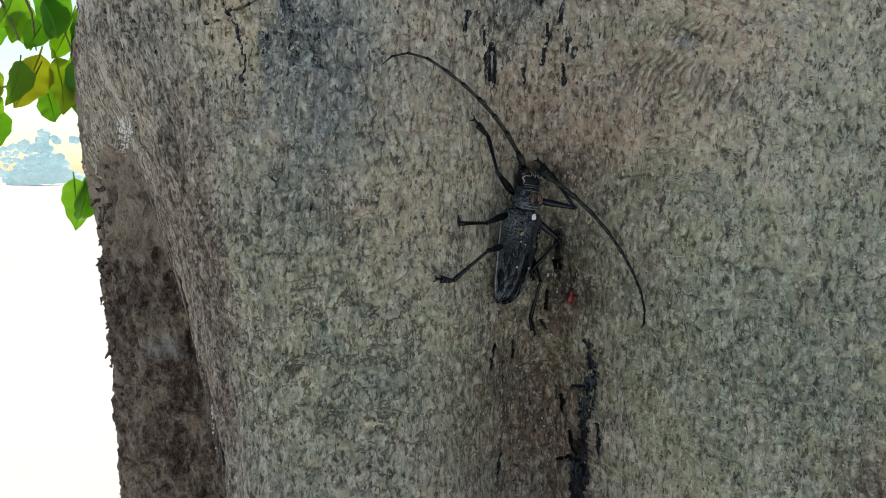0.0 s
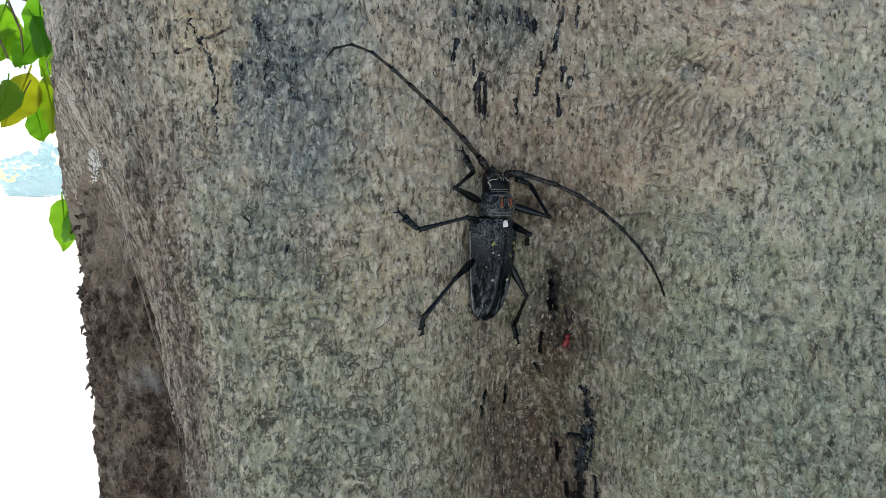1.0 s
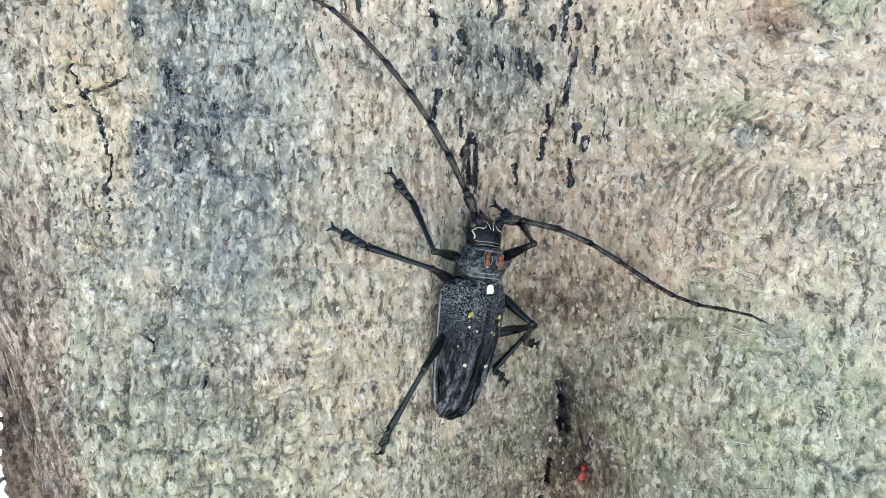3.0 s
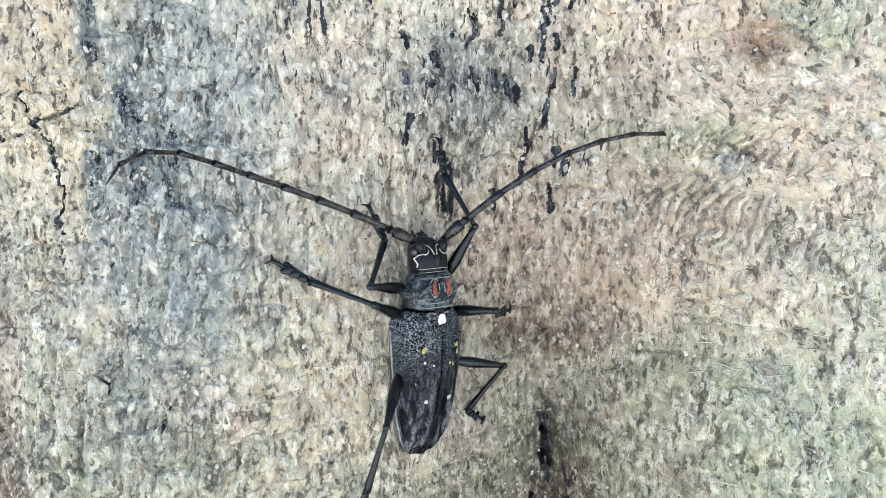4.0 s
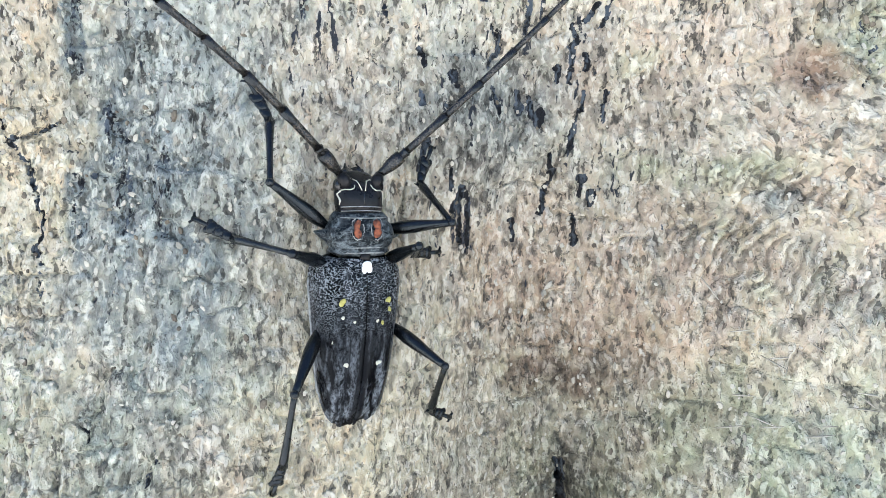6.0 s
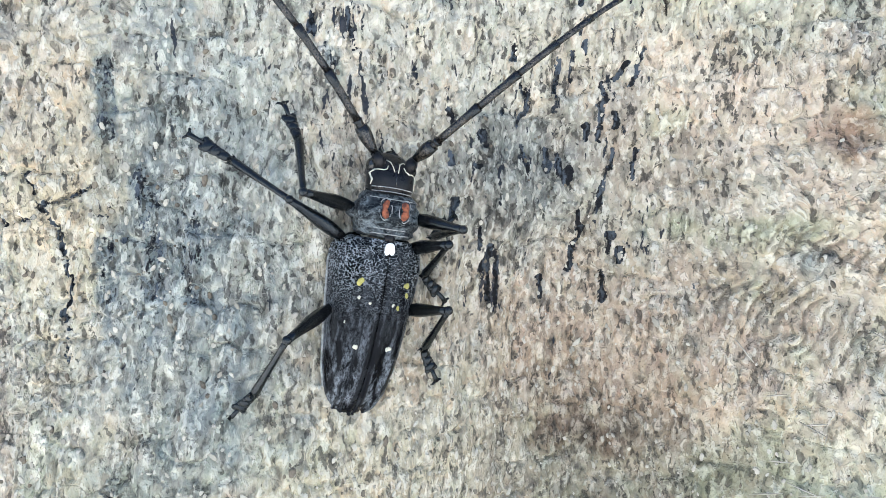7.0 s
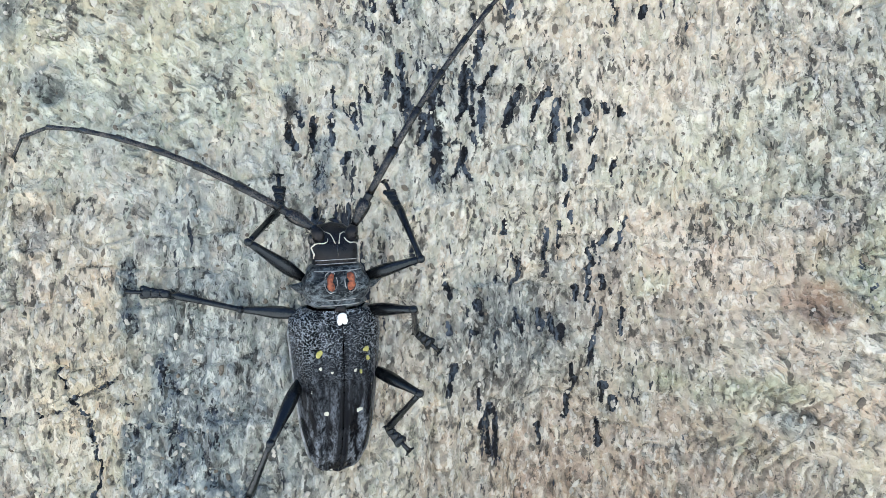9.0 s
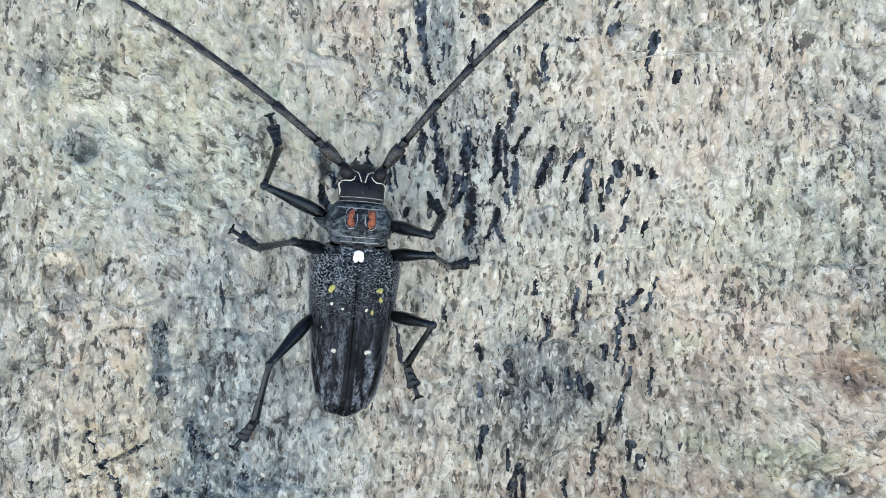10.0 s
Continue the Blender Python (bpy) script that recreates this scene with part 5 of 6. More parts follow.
def build_body(beetle):
    secs = [(-0.0335, 0.0006, 0.003, 0.0042), (-0.032, 0.0034, 0.0022, 0.005), (-0.026, 0.0055, 0.0014, 0.006), (-0.015, 0.0068, 0.001, 0.007), (-0.004, 0.0066, 0.001, 0.008), (0.001, 0.0045, 0.0018, 0.0075), (0.0012, 0.0004, 0.004, 0.006)]
    grid_mesh("abdomen", ringed_body(secs), HEADSHELL, beetle, True)
    secs = [(0.0016, 0.0005, 0.0045, 0.0065), (0.0018, 0.0050, 0.002, 0.0094), (0.0026, 0.0062, 0.0017, 0.0101), (0.0033, 0.0059, 0.0016, 0.0098), (0.0042, 0.0066, 0.0015, 0.0104), (0.0060, 0.0071, 0.0014, 0.0106),
            (0.0076, 0.0067, 0.0015, 0.0102), (0.0086, 0.0058, 0.0017, 0.0096), (0.0092, 0.0059, 0.0018, 0.0095), (0.0099, 0.0053, 0.0020, 0.0090), (0.0103, 0.0049, 0.0022, 0.0086), (0.0104, 0.0005, 0.0045, 0.006)]
    thorax = grid_mesh("pronotum", ringed_body(secs, 40), THORAX, beetle, True)
    tagged(thorax, "wrinkled grey-black neck shield")
    for side in (-1, 1):
        bm = tube(bmesh.new(), [(side * 0.0062, 0.0058, 0.0058), (side * 0.0078, 0.0060, 0.0061), (side * 0.0094, 0.0066, 0.0064)], [0.0015, 0.0009, 0.0001], 8)
        part("spine", bm, THORAX, thorax)
        # a bean-shaped mark, ragged at its border, with a broken pale outline
        rng = np.random.default_rng(60 + side)
        bm = bmesh.new()
        pts = [(side * (0.0016 + 0.0006 * math.sin(k * math.pi / 6)), 0.0056 + 0.0034 * k / 6, 0.0) for k in range(7)]
        pts = [(x, y, 0.01068 - 20 * x * x - 0.16 * max(0.0, y - 0.0066)) for x, y, _ in pts]
        tube(bm, pts, [q * rng.uniform(0.85, 1.2) for q in (0.0003, 0.00065, 0.0008, 0.0005, 0.0007, 0.00065, 0.0003)], 8, 0.3)
        part("crescent_mark", bm, ORANGE, thorax, "rust-orange crescent of down")
        for start, end in ((0.3, 2.3), (2.7, 3.9), (4.3, 6.2)):
            ring = [(side * (0.0020 + (0.00125 + rng.normal(0, 0.00008)) * math.cos(a)), 0.0073 + (0.0021 + rng.normal(0, 0.0001)) * math.sin(a)) for a in np.linspace(start, end, 9)]
            ring = [(x, y, 0.01072 - 20 * x * x - 0.16 * max(0.0, y - 0.0066)) for x, y in ring]
            part("mark_outline", tube(bmesh.new(), ring, [0.00008 * rng.uniform(0.6, 1.6) for _ in ring], 5), GREY_DOWN, thorax, "thin pale outline of the orange mark")
    for y, half, z in ((0.0026, 0.0052, 0.0101), (0.0036, 0.0050, 0.0099), (0.0093, 0.0047, 0.0094)):
        bm = bmesh.new()
        pts = [(x, y, 0.0055 + (z - 0.0055) * (1 - (abs(x) / 0.0058) ** 2.4) ** (1 / 2.4) + 0.00005) for x in np.linspace(-half, half, 16)]
        part("fold_line", tube(bm, pts, [0.00013] * 16, 5), GREY_DOWN, thorax, "pale fold across the shield")
    bm = ball(bmesh.new(), (0, 0.0003, 0.0106), (0.0010, 0.0008, 0.0004), None, 14, 8)
    ball(bm, (-0.0005, -0.0005, 0.0107), (0.0006, 0.0009, 0.0004), None, 10, 6)
    ball(bm, (0.0005, -0.0005, 0.0107), (0.0006, 0.0008, 0.0004), None, 10, 6)
    part("scutellum", bm, WHITE, beetle, "bright white shield spot between the wing cases")
    bm = ball(bmesh.new(), (0, 0.0017, 0.0097), (0.0012, 0.0010, 0.0006), None, 12, 8)
    part("neck_plate", bm, HEADSHELL, beetle)


def build_head(beetle):
    secs = [(0.0099, 0.0005, 0.004, 0.006), (0.0100, 0.0045, 0.0022, 0.0087), (0.0118, 0.0047, 0.0018, 0.0088), (0.0140, 0.0048, 0.0015, 0.0083), (0.0158, 0.0045, 0.0012, 0.0073), (0.0170, 0.0037, 0.0011, 0.0058), (0.0180, 0.0026, 0.0012, 0.0042), (0.0183, 0.0004, 0.0018, 0.003)]
    ys, halves, lows, highs = np.array(secs).T

    def on_head(x, y, lift=0.00004):
        half, low, high = [float(np.interp(y, ys, q)) for q in (halves, lows, highs)]
        k = min(abs(x) / half, 0.985)
        return (x, y, (low + high) / 2 + (high - low) / 2 * (1 - k**2.6) ** (1 / 2.6) + lift)

    head = grid_mesh("head", ringed_body(secs, 32, 2.6), HEADSHELL, beetle, True)
    for side in (-1, 1):
        part("eye", ball(bmesh.new(), (side * 0.0042, 0.0153, 0.0050), (0.0010, 0.0015, 0.0016), None, 14, 10), EYE_BLACK, head, "glossy black eye")
        bm = tube(bmesh.new(), [(side * 0.0030, 0.0152, 0.0060), (side * 0.0036, 0.0168, 0.0062), (side * 0.0040, 0.0177, 0.0060)], [0.0015, 0.0013, 0.0009], 10)
        part("antenna_socket", bm, HEADSHELL, head)
        bm = tube(bmesh.new(), [(side * 0.0014, 0.0166, 0.0026), (side * 0.0017, 0.0180, 0.0014), (side * 0.0010, 0.0186, 0.0004), (side * 0.0003, 0.0187, -0.0001)], [0.0010, 0.0009, 0.0006, 0.0001], 8)
        part("mandible", bm, EYE_BLACK, head)
        rng = np.random.default_rng(70 + side)
        for way, thick in (([(0.00455, 0.0116), (0.0046, 0.0126), (0.0046, 0.0136), (0.0043, 0.0144)], 0.00026), ([(0.0043, 0.0144), (0.0035, 0.0147), (0.0027, 0.0146), (0.0020, 0.0150), (0.0017, 0.0156)], 0.00015),
                           ([(0.0004, 0.0146), (0.0006, 0.0155), (0.0010, 0.0163), (0.0018, 0.0167)], 0.00013), ([(0.0018, 0.0167), (0.0026, 0.0163), (0.0034, 0.0160)], 0.00012)):
            pts = [on_head(side * x + rng.normal(0, 0.00008), y + rng.normal(0, 0.00008)) for x, y in way]
            part("pale_line", tube(bmesh.new(), pts, [thick * rng.uniform(0.45, 1.0) for _ in pts], 6), CREAM, head, "cream line round the eye")
        part("palp", tube(bmesh.new(), [(side * 0.001, 0.0176, 0.002), (side * 0.0016, 0.0188, 0.0012), (side * 0.0012, 0.0196, 0.0004)], [0.0003, 0.00028, 0.0002], 6), LIMB, head)
    for y, half in ((0.0106, 0.0042), (0.0114, 0.0043)):
        pts = [on_head(x, y - 12 * x * x + 0.0001) for x in np.linspace(-half, half, 14)]
        part("brow_line", tube(bmesh.new(), pts, [0.00010] * 14, 5), GREY_DOWN, head, "pale grey line across the brow")
    part("brow_groove", tube(bmesh.new(), [on_head(0, y, 0.0) for y in (0.0118, 0.0128, 0.0138, 0.0148)], [0.00008, 0.00012, 0.00012, 0.00006], 5), EYE_BLACK, head)
    return head


def limb_rod(length, profile, sides=10, flat=1.0):
    """A rod along +x with radii at even steps."""
    n = len(profile)
    return tube(bmesh.new(), [(length * k / (n - 1), 0, 0) for k in range(n)], profile, sides, flat)


def build_leg(code, hip, sizes, beetle):
    fem, tib, tar = sizes
    hip = Vector(hip)
    bm = ball(bmesh.new(), hip * 0.86 + Vector((0, 0, 0.0004)), (0.0022, 0.0020, 0.0017), None, 12, 8)
    leg = part("leg", bm, LIMB, beetle)
    bm = limb_rod(fem, [0.00055, 0.0009, 0.00125, 0.0014, 0.00135, 0.00115, 0.00095, 0.0008, 0.0007])
    ball(bm, (fem, 0, 0), (0.0009, 0.0009, 0.0009), None, 8, 6)
    femur = part("femur", bm, LIMB, leg)
    bm = limb_rod(tib, [0.00058, 0.0006, 0.0006, 0.00062, 0.00066, 0.00072, 0.0008, 0.0009, 0.0008])
    for side in (-1, 1):
        tube(bm, [(tib * 0.96, side * 0.0007, 0), (tib * 1.03, side * 0.0011, -0.0003)], [0.0003, 0.00005], 5)
    rng = np.random.default_rng(5)
    for k in range(26):
        a, at = rng.uniform(0, 2 * math.pi), tib * rng.uniform(0.35, 0.98)
        d = Vector((0.0005, math.cos(a) * 0.0006, math.sin(a) * 0.0006))
        foot = Vector((at, math.cos(a) * 0.0007, math.sin(a) * 0.0007))
        tube(bm, [foot, foot + d], [0.00007, 0.00002], 3)
    tibia = part("tibia", bm, LIMB, leg)
    bm = bmesh.new()
    at = 0.0
    for share, wide in ((0.22, 0.00095), (0.19, 0.00110), (0.19, 0.00140)):
        long = tar * share
        ball(bm, (at + long * 0.55, 0, -0.0001), (long * 0.60, wide, 0.00062), None, 10, 6)
        for side in (-1, 1):
            ball(bm, (at + long * 0.95, side * wide * 0.6, -0.0002), (long * 0.42, wide * 0.5, 0.0005), None, 8, 5)
        at += long
    tube(bm, [(at - 0.0003, 0, 0), (at + tar * 0.2, 0, 0.0003), (at + tar * 0.34, 0, 0.0002)], [0.00042, 0.00048, 0.00065], 8)
    for side in (-1, 1):
        tube(bm, [(at + tar * 0.33, side * 0.0003, 0.0002), (at + tar * 0.38, side * 0.0010, 0.0001), (at + tar * 0.42, side * 0.0013, -0.0006)], [0.0003, 0.00026, 0.00006], 5)
    tarsus = part("tarsus", bm, LIMB, leg)
    return code, hip, sizes, (femur, tibia, tarsus)


def build_antenna(side, beetle):
    foot = Vector((side * 0.004, 0.0175, 0.0056))
    root = part("antenna", ball(bmesh.new(), foot, (0.0009, 0.0009, 0.0009), None, 10, 8), FEELER, beetle, "long ringed dark antenna")
    pieces = []
    for k, share in enumerate(FEELER_SHARES):
        long, w = FEELER_LONG * share, 1.0 - 0.72 * k / 10
        thick = 0.00096 * w
        if k == 0:
            profile = [thick * q for q in (0.75, 1.0, 1.35, 1.5, 1.35)]
        elif k == 10:
            profile = [thick * q for q in (0.9, 0.95, 0.8, 0.5, 0.12)]
        else:
            profile = [thick * q for q in (0.95, 0.95, 0.97, 1.02, 1.24)]
        bm = limb_rod(long * 1.03, profile, 9)
        rng = np.random.default_rng(20 + k)
        for _ in range(0 if k < 2 else 5):
            at = long * rng.uniform(0.2, 1.0)
            tube(bm, [(at, 0, -thick * 0.8), (at + 0.0004, rng.normal(0, 0.0002), -thick * 0.8 - 0.0006)], [0.00008, 0.00002], 3)
        pieces.append(part("antenna_segment", bm, FEELER, root))
    return foot, pieces


def build_beetle():
    beetle = tagged(new("longhorn_beetle"), "black longhorn beetle with cream spots climbing the bark", "beetle")
    build_body(beetle)
    for side in (-1, 1):
        build_elytron(side, beetle)
    build_head(beetle)
    return beetle, [build_leg(*leg, beetle) for leg in LEGS], [build_antenna(-1, beetle), build_antenna(1, beetle)]


def build_red_bug():
    bug = new("red_bug")
    body = part("abdomen", ball(bmesh.new(), (0, -0.0010, 0.0016), (0.0014, 0.0024, 0.0010), None, 14, 10), RED, bug, "bright red soft abdomen")
    part("stripe", ball(bmesh.new(), (0, -0.0022, 0.0024), (0.0006, 0.0007, 0.0002), None, 8, 6), EYE_BLACK, body)
    for side in (-1, 1):
        part("stripe", ball(bmesh.new(), (side * 0.0008, 0.0002, 0.0021), (0.0003, 0.0009, 0.0003), None, 8, 6), EYE_BLACK, body)
    part("thorax", ball(bmesh.new(), (0, 0.0016, 0.0016), (0.0010, 0.0010, 0.0008), None, 12, 8), RED, bug)
    part("head", ball(bmesh.new(), (0, 0.0029, 0.0014), (0.0006, 0.0007, 0.0006), None, 10, 8), EYE_BLACK, bug)
    for side in (-1, 1):
        for foot_y, hip_y, reach in ((0.0042, 0.0020, 0.0026), (0.0006, 0.0012, 0.0036), (-0.0036, 0.0004, 0.0034)):
            pts = [(side * 0.0006, hip_y, 0.0012), (side * reach * 0.6, (hip_y + foot_y) / 2, 0.0026), (side * reach, foot_y, 0.0)]
            part("leg", tube(bmesh.new(), pts, [0.0002, 0.00017, 0.0001], 5), EYE_BLACK, bug)
        part("antenna", tube(bmesh.new(), [(side * 0.0003, 0.0034, 0.0016), (side * 0.0010, 0.0046, 0.0022), (side * 0.0014, 0.0060, 0.0016)], [0.00012, 0.0001, 0.00006], 5), EYE_BLACK, bug)
    bug.matrix_basis = pose(0.0505, 0.2412, 1.2544, 90, 0, 8) @ pose(0, 0, 0, 0, 0, -12)
    return tagged(bug, "small red bug with black legs resting in the bark hollow", "bug")


# ---------------------------------------------------------------- how it moves

TIMES = (0.0, 0.5, 1.0, 1.5, 2.0, 2.5, 3.0, 4.5, 5.0, 6.5, 7.0, 7.5, 8.0, 8.5, 9.0, 9.5, 10.0)
BODY = (
    (0.0274, 0.2374, 1.2875, 94.2, 8.4, 41.4),
    (0.0247, 0.2371, 1.2915, 90.3, 6.4, 39.8),
    (0.0197, 0.2317, 1.2990, 92.2, 1.5, 37.1),
    (0.0195, 0.2310, 1.3015, 91.9, 3.5, 37.0),
    (0.0180, 0.2299, 1.2995, 92.9, 10.5, 39.1),
    (0.0156, 0.2279, 1.3089, 90.7, 4.0, 35.5),
    (0.0160, 0.2273, 1.3107, 92.5, 9.2, 34.0),
    (0.0051, 0.2193, 1.3149, 93.9, -5.8, 35.6),
    (0.0013, 0.2166, 1.3185, 94.7, -6.0, 33.0),
    (-0.0084, 0.2142, 1.3426, 92.2, 2.4, 21.6),
    (-0.0083, 0.2147, 1.3501, 94.2, 7.4, 24.1),
    (-0.0081, 0.2123, 1.3557, 96.7, 11.5, 22.8),
    (-0.0097, 0.2124, 1.3611, 94.7, 7.7, 23.5),
    (-0.0112, 0.2125, 1.3737, 94.0, 5.2, 26.6),
    (-0.0171, 0.2098, 1.3748, 97.7, -2.2, 20.3),
    (-0.0125, 0.2127, 1.3850, 100.3, 6.0, 18.4),
    (-0.0188, 0.2117, 1.4003, 96.4, 4.5, 9.3),
)
LF_FEMUR = (
    (154, 11), (162, 23), (162, 13), (170, 22), (160, 19), (172, 26),
    (177, 28), (166, 23), (134, -3), (149, 19), (174, 33), (180, 41),
    (124, -22), (163, 24), (142, 21), (171, 40), (158, 24),
)
LF_TIBIA = (
    (90, -31), (81, -28), (24, -23), (23, -35), (85, -32), (97, -27),
    (97, -42), (30, -25), (90, -37), (77, -36), (87, -48), (91, -69),
    (112, -12), (72, -45), (33, -51), (34, -74), (78, -56),
)
LF_TARSUS = (
    (150, -5), (142, -5), (129, -2), (39, -13), (126, -9), (126, -23),
    (139, -9), (91, -32), (125, -25), (110, -27), (111, -41), (115, -49),
    (127, -26), (101, -48), (83, -43), (115, -50), (111, -37),
)
LM_FEMUR = (
    (-161, 9), (-190, 10), (-190, 33), (-197, 16), (-188, 17), (-195, 42),
    (-194, 28), (-206, 24), (-204, 40), (-197, 48), (-205, 10), (-204, 21),
    (-201, 34), (-190, 43), (-180, -40), (-213, 12), (-200, 62),
)
LM_TIBIA = (
    (-175, 9), (-179, -14), (-160, -34), (-204, -24), (-179, -13), (-144, -44),
    (-193, -39), (-214, -59), (-208, -67), (-186, -59), (-211, -46), (-214, -58),
    (-204, -57), (-147, -64), (-192, -31), (-206, -54), (-158, -61),
)
LM_TARSUS = (
    (13, -49), (160, -14), (141, -13), (171, -21), (110, -47), (141, -13),
    (159, -19), (140, -35), (139, -43), (155, -43), (155, -29), (159, -36),
    (146, -52), (154, -59), (175, -21), (155, -36), (155, -47),
)
LH_FEMUR = (
    (-173, 25), (-160, 22), (-159, 24), (-143, 21), (-132, 18), (-159, 32),
    (-149, 35), (-139, 36), (-135, 37), (-127, 40), (-154, 41), (-133, 32),
    (-118, 23), (-127, 27), (-133, 42), (-185, 44), (-134, 42),
)
LH_TIBIA = (
    (-121, -27), (-118, -20), (-134, -3), (-111, -16), (-98, -13), (-118, -10),
    (-105, -15), (-96, -15), (-90, -12), (-94, -18), (-99, -37), (-92, -23),
    (-100, -23), (-92, -31), (-104, -31), (-117, -39), (-100, -29),
)
LH_TARSUS = (
    (-183, -3), (-157, -5), (-66, -31), (-145, -1), (-141, -2), (-62, -44),
    (-78, -31), (-93, -19), (-81, -24), (-103, -35), (-113, -40), (-99, -38),
    (-110, -27), (-103, -28), (-105, -25), (-105, -48), (-120, -24),
)
RF_FEMUR = (
    (-4, 51), (81, 63), (-18, 38), (90, 43), (38, 10), (-1, 4),
    (99, 68), (69, 10), (33, -8), (-3, 68), (-8, 72), (-27, 68),
    (17, 64), (11, 4), (29, 49), (35, 57), (-7, 62),
)
RF_TIBIA = (
    (112, -39), (71, -41), (90, -43), (152, -40), (174, 1), (167, 11),
    (35, -57), (111, -25), (120, -7), (66, -74), (-67, -79), (54, -57),
    (88, -49), (131, 2), (93, -51), (77, -69), (38, -67),
)
RF_TARSUS = (
    (139, -28), (134, -17), (159, -13), (45, -25), (19, -35), (11, -41),
    (144, -36), (74, -9), (79, -7), (58, -22), (38, -26), (112, -41),
    (78, -54), (42, -28), (97, -57), (155, -50), (116, -58),
)
RM_FEMUR = (
    (-34, 28), (-80, 35), (-124, 76), (-89, 84), (86, 80), (-60, 63),
    (-60, 57), (58, 67), (85, 65), (69, 73), (51, 77), (44, 76),
    (-19, 73), (-68, 38), (17, 63), (43, 66), (12, 59),
)
RM_TIBIA = (
    (-120, -19), (-49, -31), (-12, -48), (-14, -43), (-20, -40), (-34, -42),
    (-34, -43), (-16, -42), (8, -51), (-49, -66), (-71, -60), (-57, -58),
    (-68, -45), (-67, -24), (-58, -53), (18, -66), (-27, -62),
)
RM_TARSUS = (
    (-29, -29), (-54, -12), (-32, -35), (-43, -40), (-32, -38), (-17, -27),
    (-7, -25), (-2, -27), (-14, -27), (2, -29), (-35, -19), (-34, -30),
    (-22, -35), (-28, -21), (-41, -21), (9, -25), (9, -36),
)
RH_FEMUR = (
    (-50, 2), (-113, 22), (-62, 15), (-60, -2), (-38, 1), (10, 10),
    (12, 3), (-20, 20), (-34, 3), (-51, 66), (51, 76), (-44, 76),
    (-75, 58), (18, 81), (-18, 68), (-77, 62), (7, 63),
)
RH_TIBIA = (
    (-83, -13), (-31, -36), (-73, -35), (-72, -18), (-66, -17), (-125, -28),
    (-118, -21), (-108, -34), (-92, -16), (-74, -45), (-76, -50), (-79, -44),
    (-81, -32), (-98, -50), (-105, -46), (-88, -26), (-102, -47),
)
RH_TARSUS = (
    (-56, 0), (-40, -13), (-68, -4), (-63, -4), (-53, -3), (-44, -7),
    (-30, -9), (-34, -8), (-15, -11), (-32, -28), (-55, -8), (-41, -12),
    (-44, -15), (-59, -11), (-51, -6), (-44, -8), (-66, -10),
)
L_ANTENNA = (
    (140, 38, -9, 78, 9, -25), (138, 37, -2, 79, 12, -30), (142, 20, -8, 94, 7, -5), (143, 20, 5, 73, 10, -16), (122, 41, 5, 69, 2, -5), (117, 60, -7, 69, 6, -18),
    (130, 26, 12, 61, 6, -11), (162, 28, -26, 82, -12, 61), (147, 35, -24, 84, 17, 17), (133, 21, 10, 69, 19, -1), (131, 25, 6, 69, 8, -4), (133, 20, 3, 69, 7, -4),
    (129, 36, 2, 69, 15, 5), (141, 12, 13, 69, -2, -7), (145, 17, 27, 117, -23, -14), (127, 22, 18, 95, -22, -4), (141, 25, -15, 92, 19, -77),
)
R_ANTENNA = (
    (-44, -54, 1, -85, 58, -34), (-40, -57, -3, -73, 54, -28), (-7, -95, -15, -78, 48, -6), (39, -83, -44, -122, 80, -43), (26, -19, -22, -172, 91, -66), (11, -27, -23, -139, 76, -52),
    (12, -82, -97, -127, 5, 104), (76, -51, 2, -67, 49, -65), (34, 13, -2, -99, 16, 18), (49, 18, -14, -69, 22, -2), (66, -35, -8, -72, 55, -93), (67, -53, 28, -79, 43, -70),
    (51, 22, -23, -69, 22, 0), (60, -11, -6, -69, 23, 2), (64, -17, -7, -69, 7, -5), (63, -21, 1, -69, 21, 8), (59, -17, -13, -69, 20, 3),
)


def heading(az, el):
    a, e = radians(az), radians(el)
    return Vector((math.cos(e) * math.cos(a), math.cos(e) * math.sin(a), math.sin(e)))


def between(table, t):
    """The row of a table of (TIMES) at t, as a blend of its neighbours, and the two rows with the share."""
    k = min(max(int(np.searchsorted(TIMES, t, side="right")) - 1, 0), len(TIMES) - 2)
    f = min(max((t - TIMES[k]) / (TIMES[k + 1] - TIMES[k]), 0.0), 1.0)
    f = f * f * (3 - 2 * f)
    return table[k], table[k + 1], f


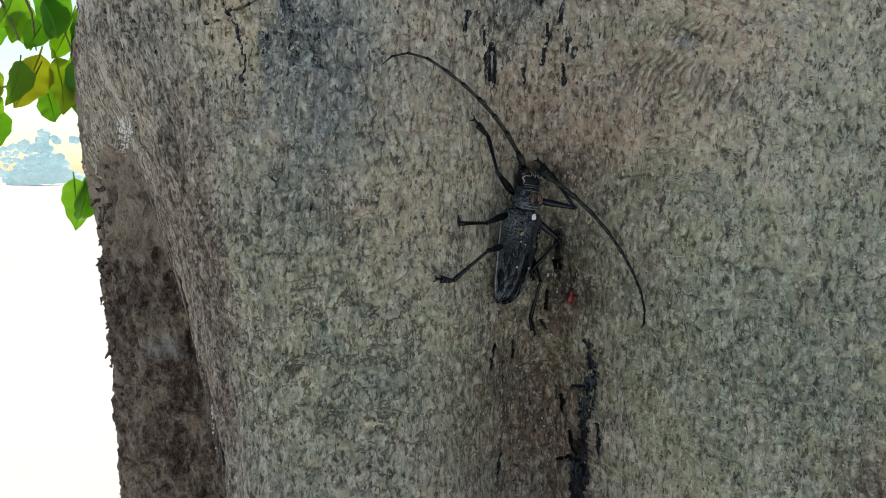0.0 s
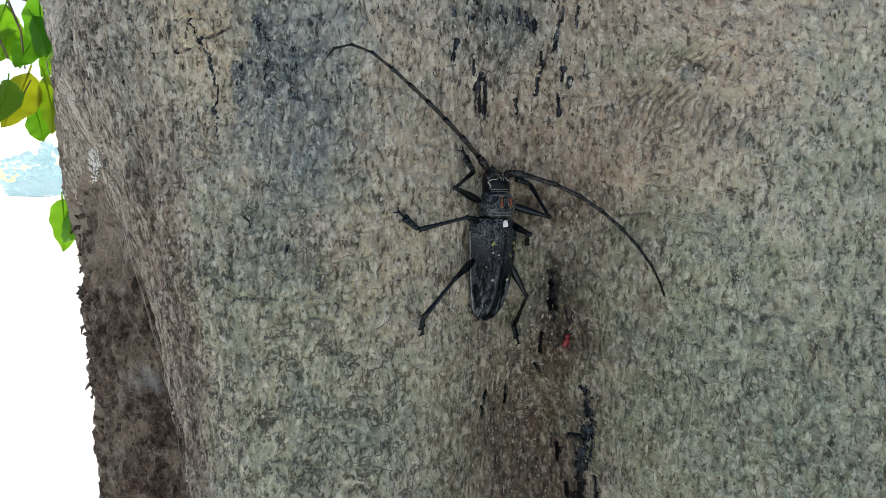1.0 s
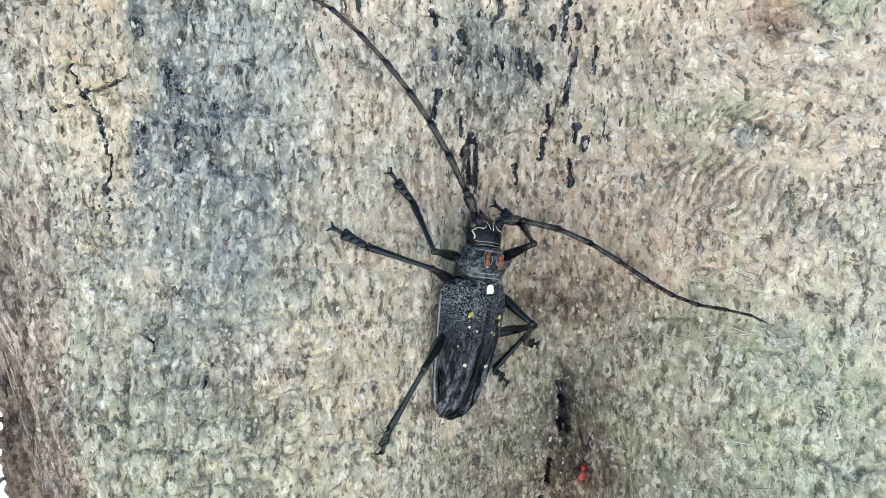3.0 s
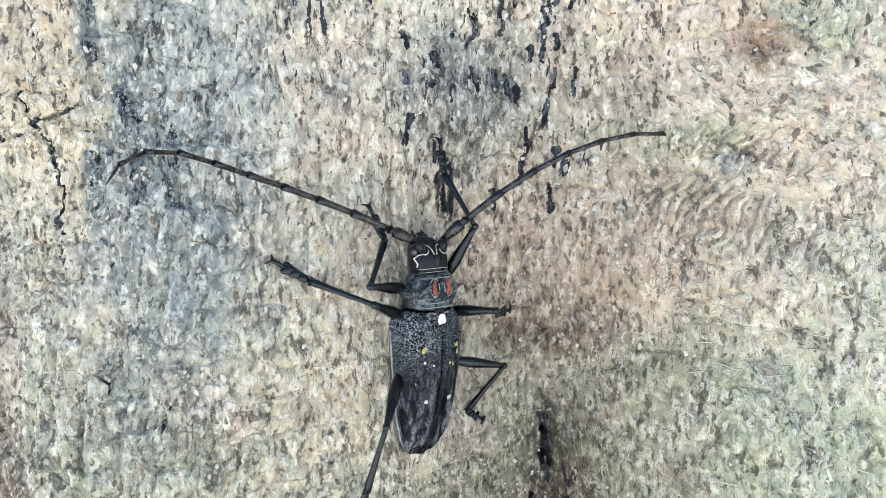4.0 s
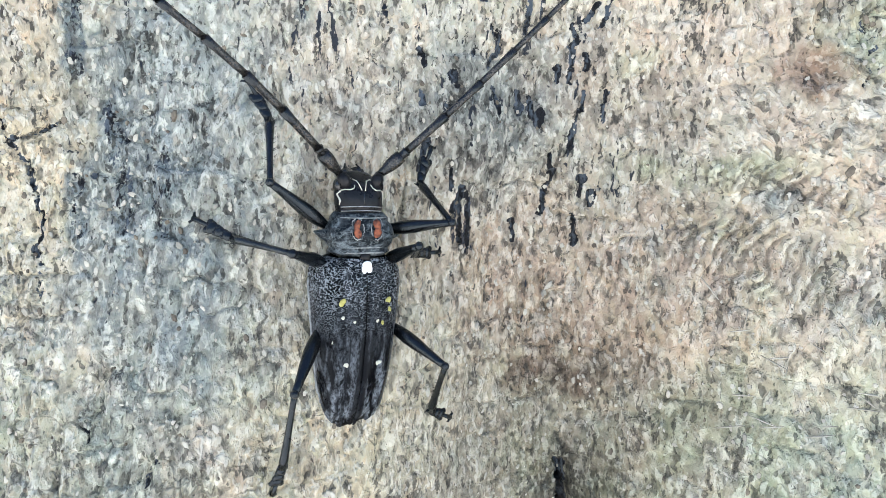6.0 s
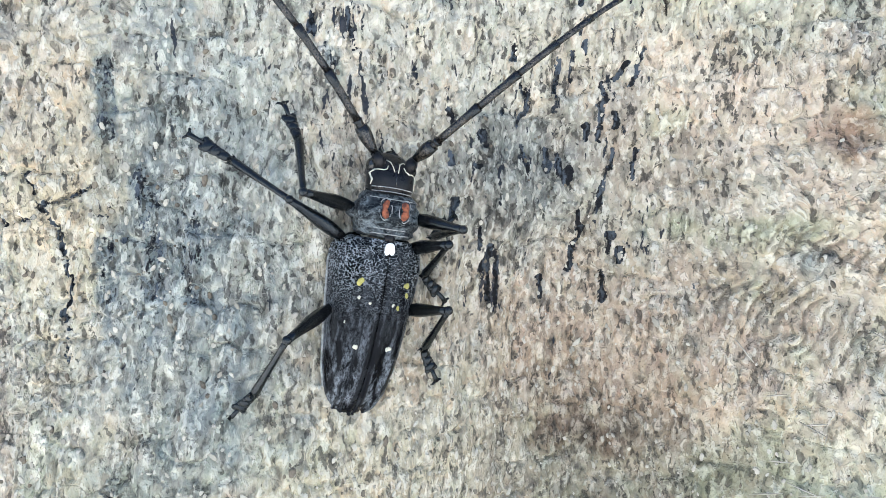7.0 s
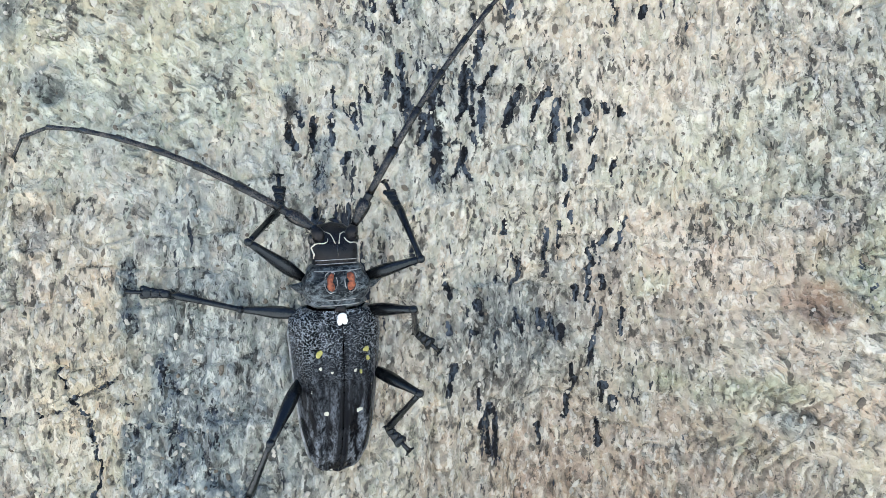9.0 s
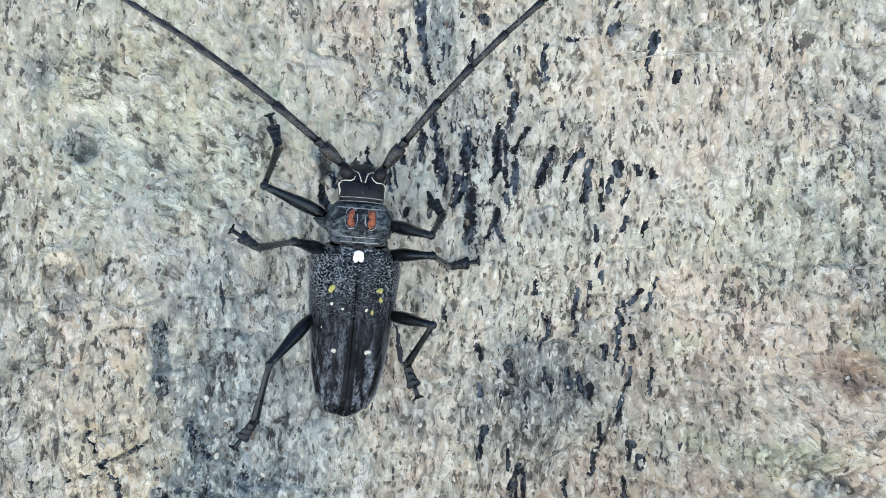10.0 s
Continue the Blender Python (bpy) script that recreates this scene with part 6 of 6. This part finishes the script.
def along(foot, way):
    """The pose of a rod that starts at foot and points along way."""
    x = way.normalized()
    y = Vector((0, 0, 1)).cross(x)
    y = y.normalized() if y.length > 1e-4 else Vector((0, 1, 0))
    z = x.cross(y)
    m = Matrix((x, y, z)).transposed().to_4x4()
    m.translation = foot
    return m


def leg_poses(hip, sizes, tables, t):
    foot, out = Vector(hip), []
    for long, table in zip(sizes, tables):
        a, b, f = between(table, t)
        way = (heading(*a) * (1 - f) + heading(*b) * f).normalized()
        out.append(along(foot, way))
        foot = foot + way * long
    return out


def antenna_poses(foot, table, t):
    a, b, f = between(table, t)
    a0, a1, a2, hook, e0, e1 = [p + (q - p) * f for p, q in zip(a, b)]
    out = []
    for share, s in zip(FEELER_SHARES, FEELER_MIDDLES):
        way = heading(a0 + a1 * s + a2 * s * s + hook * max(0.0, (s - 0.68) / 0.32) ** 2, e0 + e1 * s)
        out.append(along(foot, way))
        foot = foot + way * (FEELER_LONG * share)
    return out


def motions():
    walk(beetle, [(t, pose(*row)) for t, row in zip(TIMES, BODY)])
    steps = [k / 10 for k in range(101)]
    for code, hip, sizes, pieces in legs:
        poses = [leg_poses(hip, sizes, GAIT[code], t) for t in steps]
        for k, piece in enumerate(pieces):
            walk(piece, [(t, p[k]) for t, p in zip(steps, poses)])
    for (foot, pieces), table in zip(antennae, (L_ANTENNA, R_ANTENNA)):
        poses = [antenna_poses(foot, table, t) for t in steps]
        for k, piece in enumerate(pieces):
            walk(piece, [(t, p[k]) for t, p in zip(steps, poses)])


GAIT = {"LF": (LF_FEMUR, LF_TIBIA, LF_TARSUS), "LM": (LM_FEMUR, LM_TIBIA, LM_TARSUS), "LH": (LH_FEMUR, LH_TIBIA, LH_TARSUS),
        "RF": (RF_FEMUR, RF_TIBIA, RF_TARSUS), "RM": (RM_FEMUR, RM_TIBIA, RM_TARSUS), "RH": (RH_FEMUR, RH_TIBIA, RH_TARSUS)}
build_ground()
build_far_woods()
build_tree()
build_leaves()
beetle, legs, antennae = build_beetle()
build_red_bug()
motions()
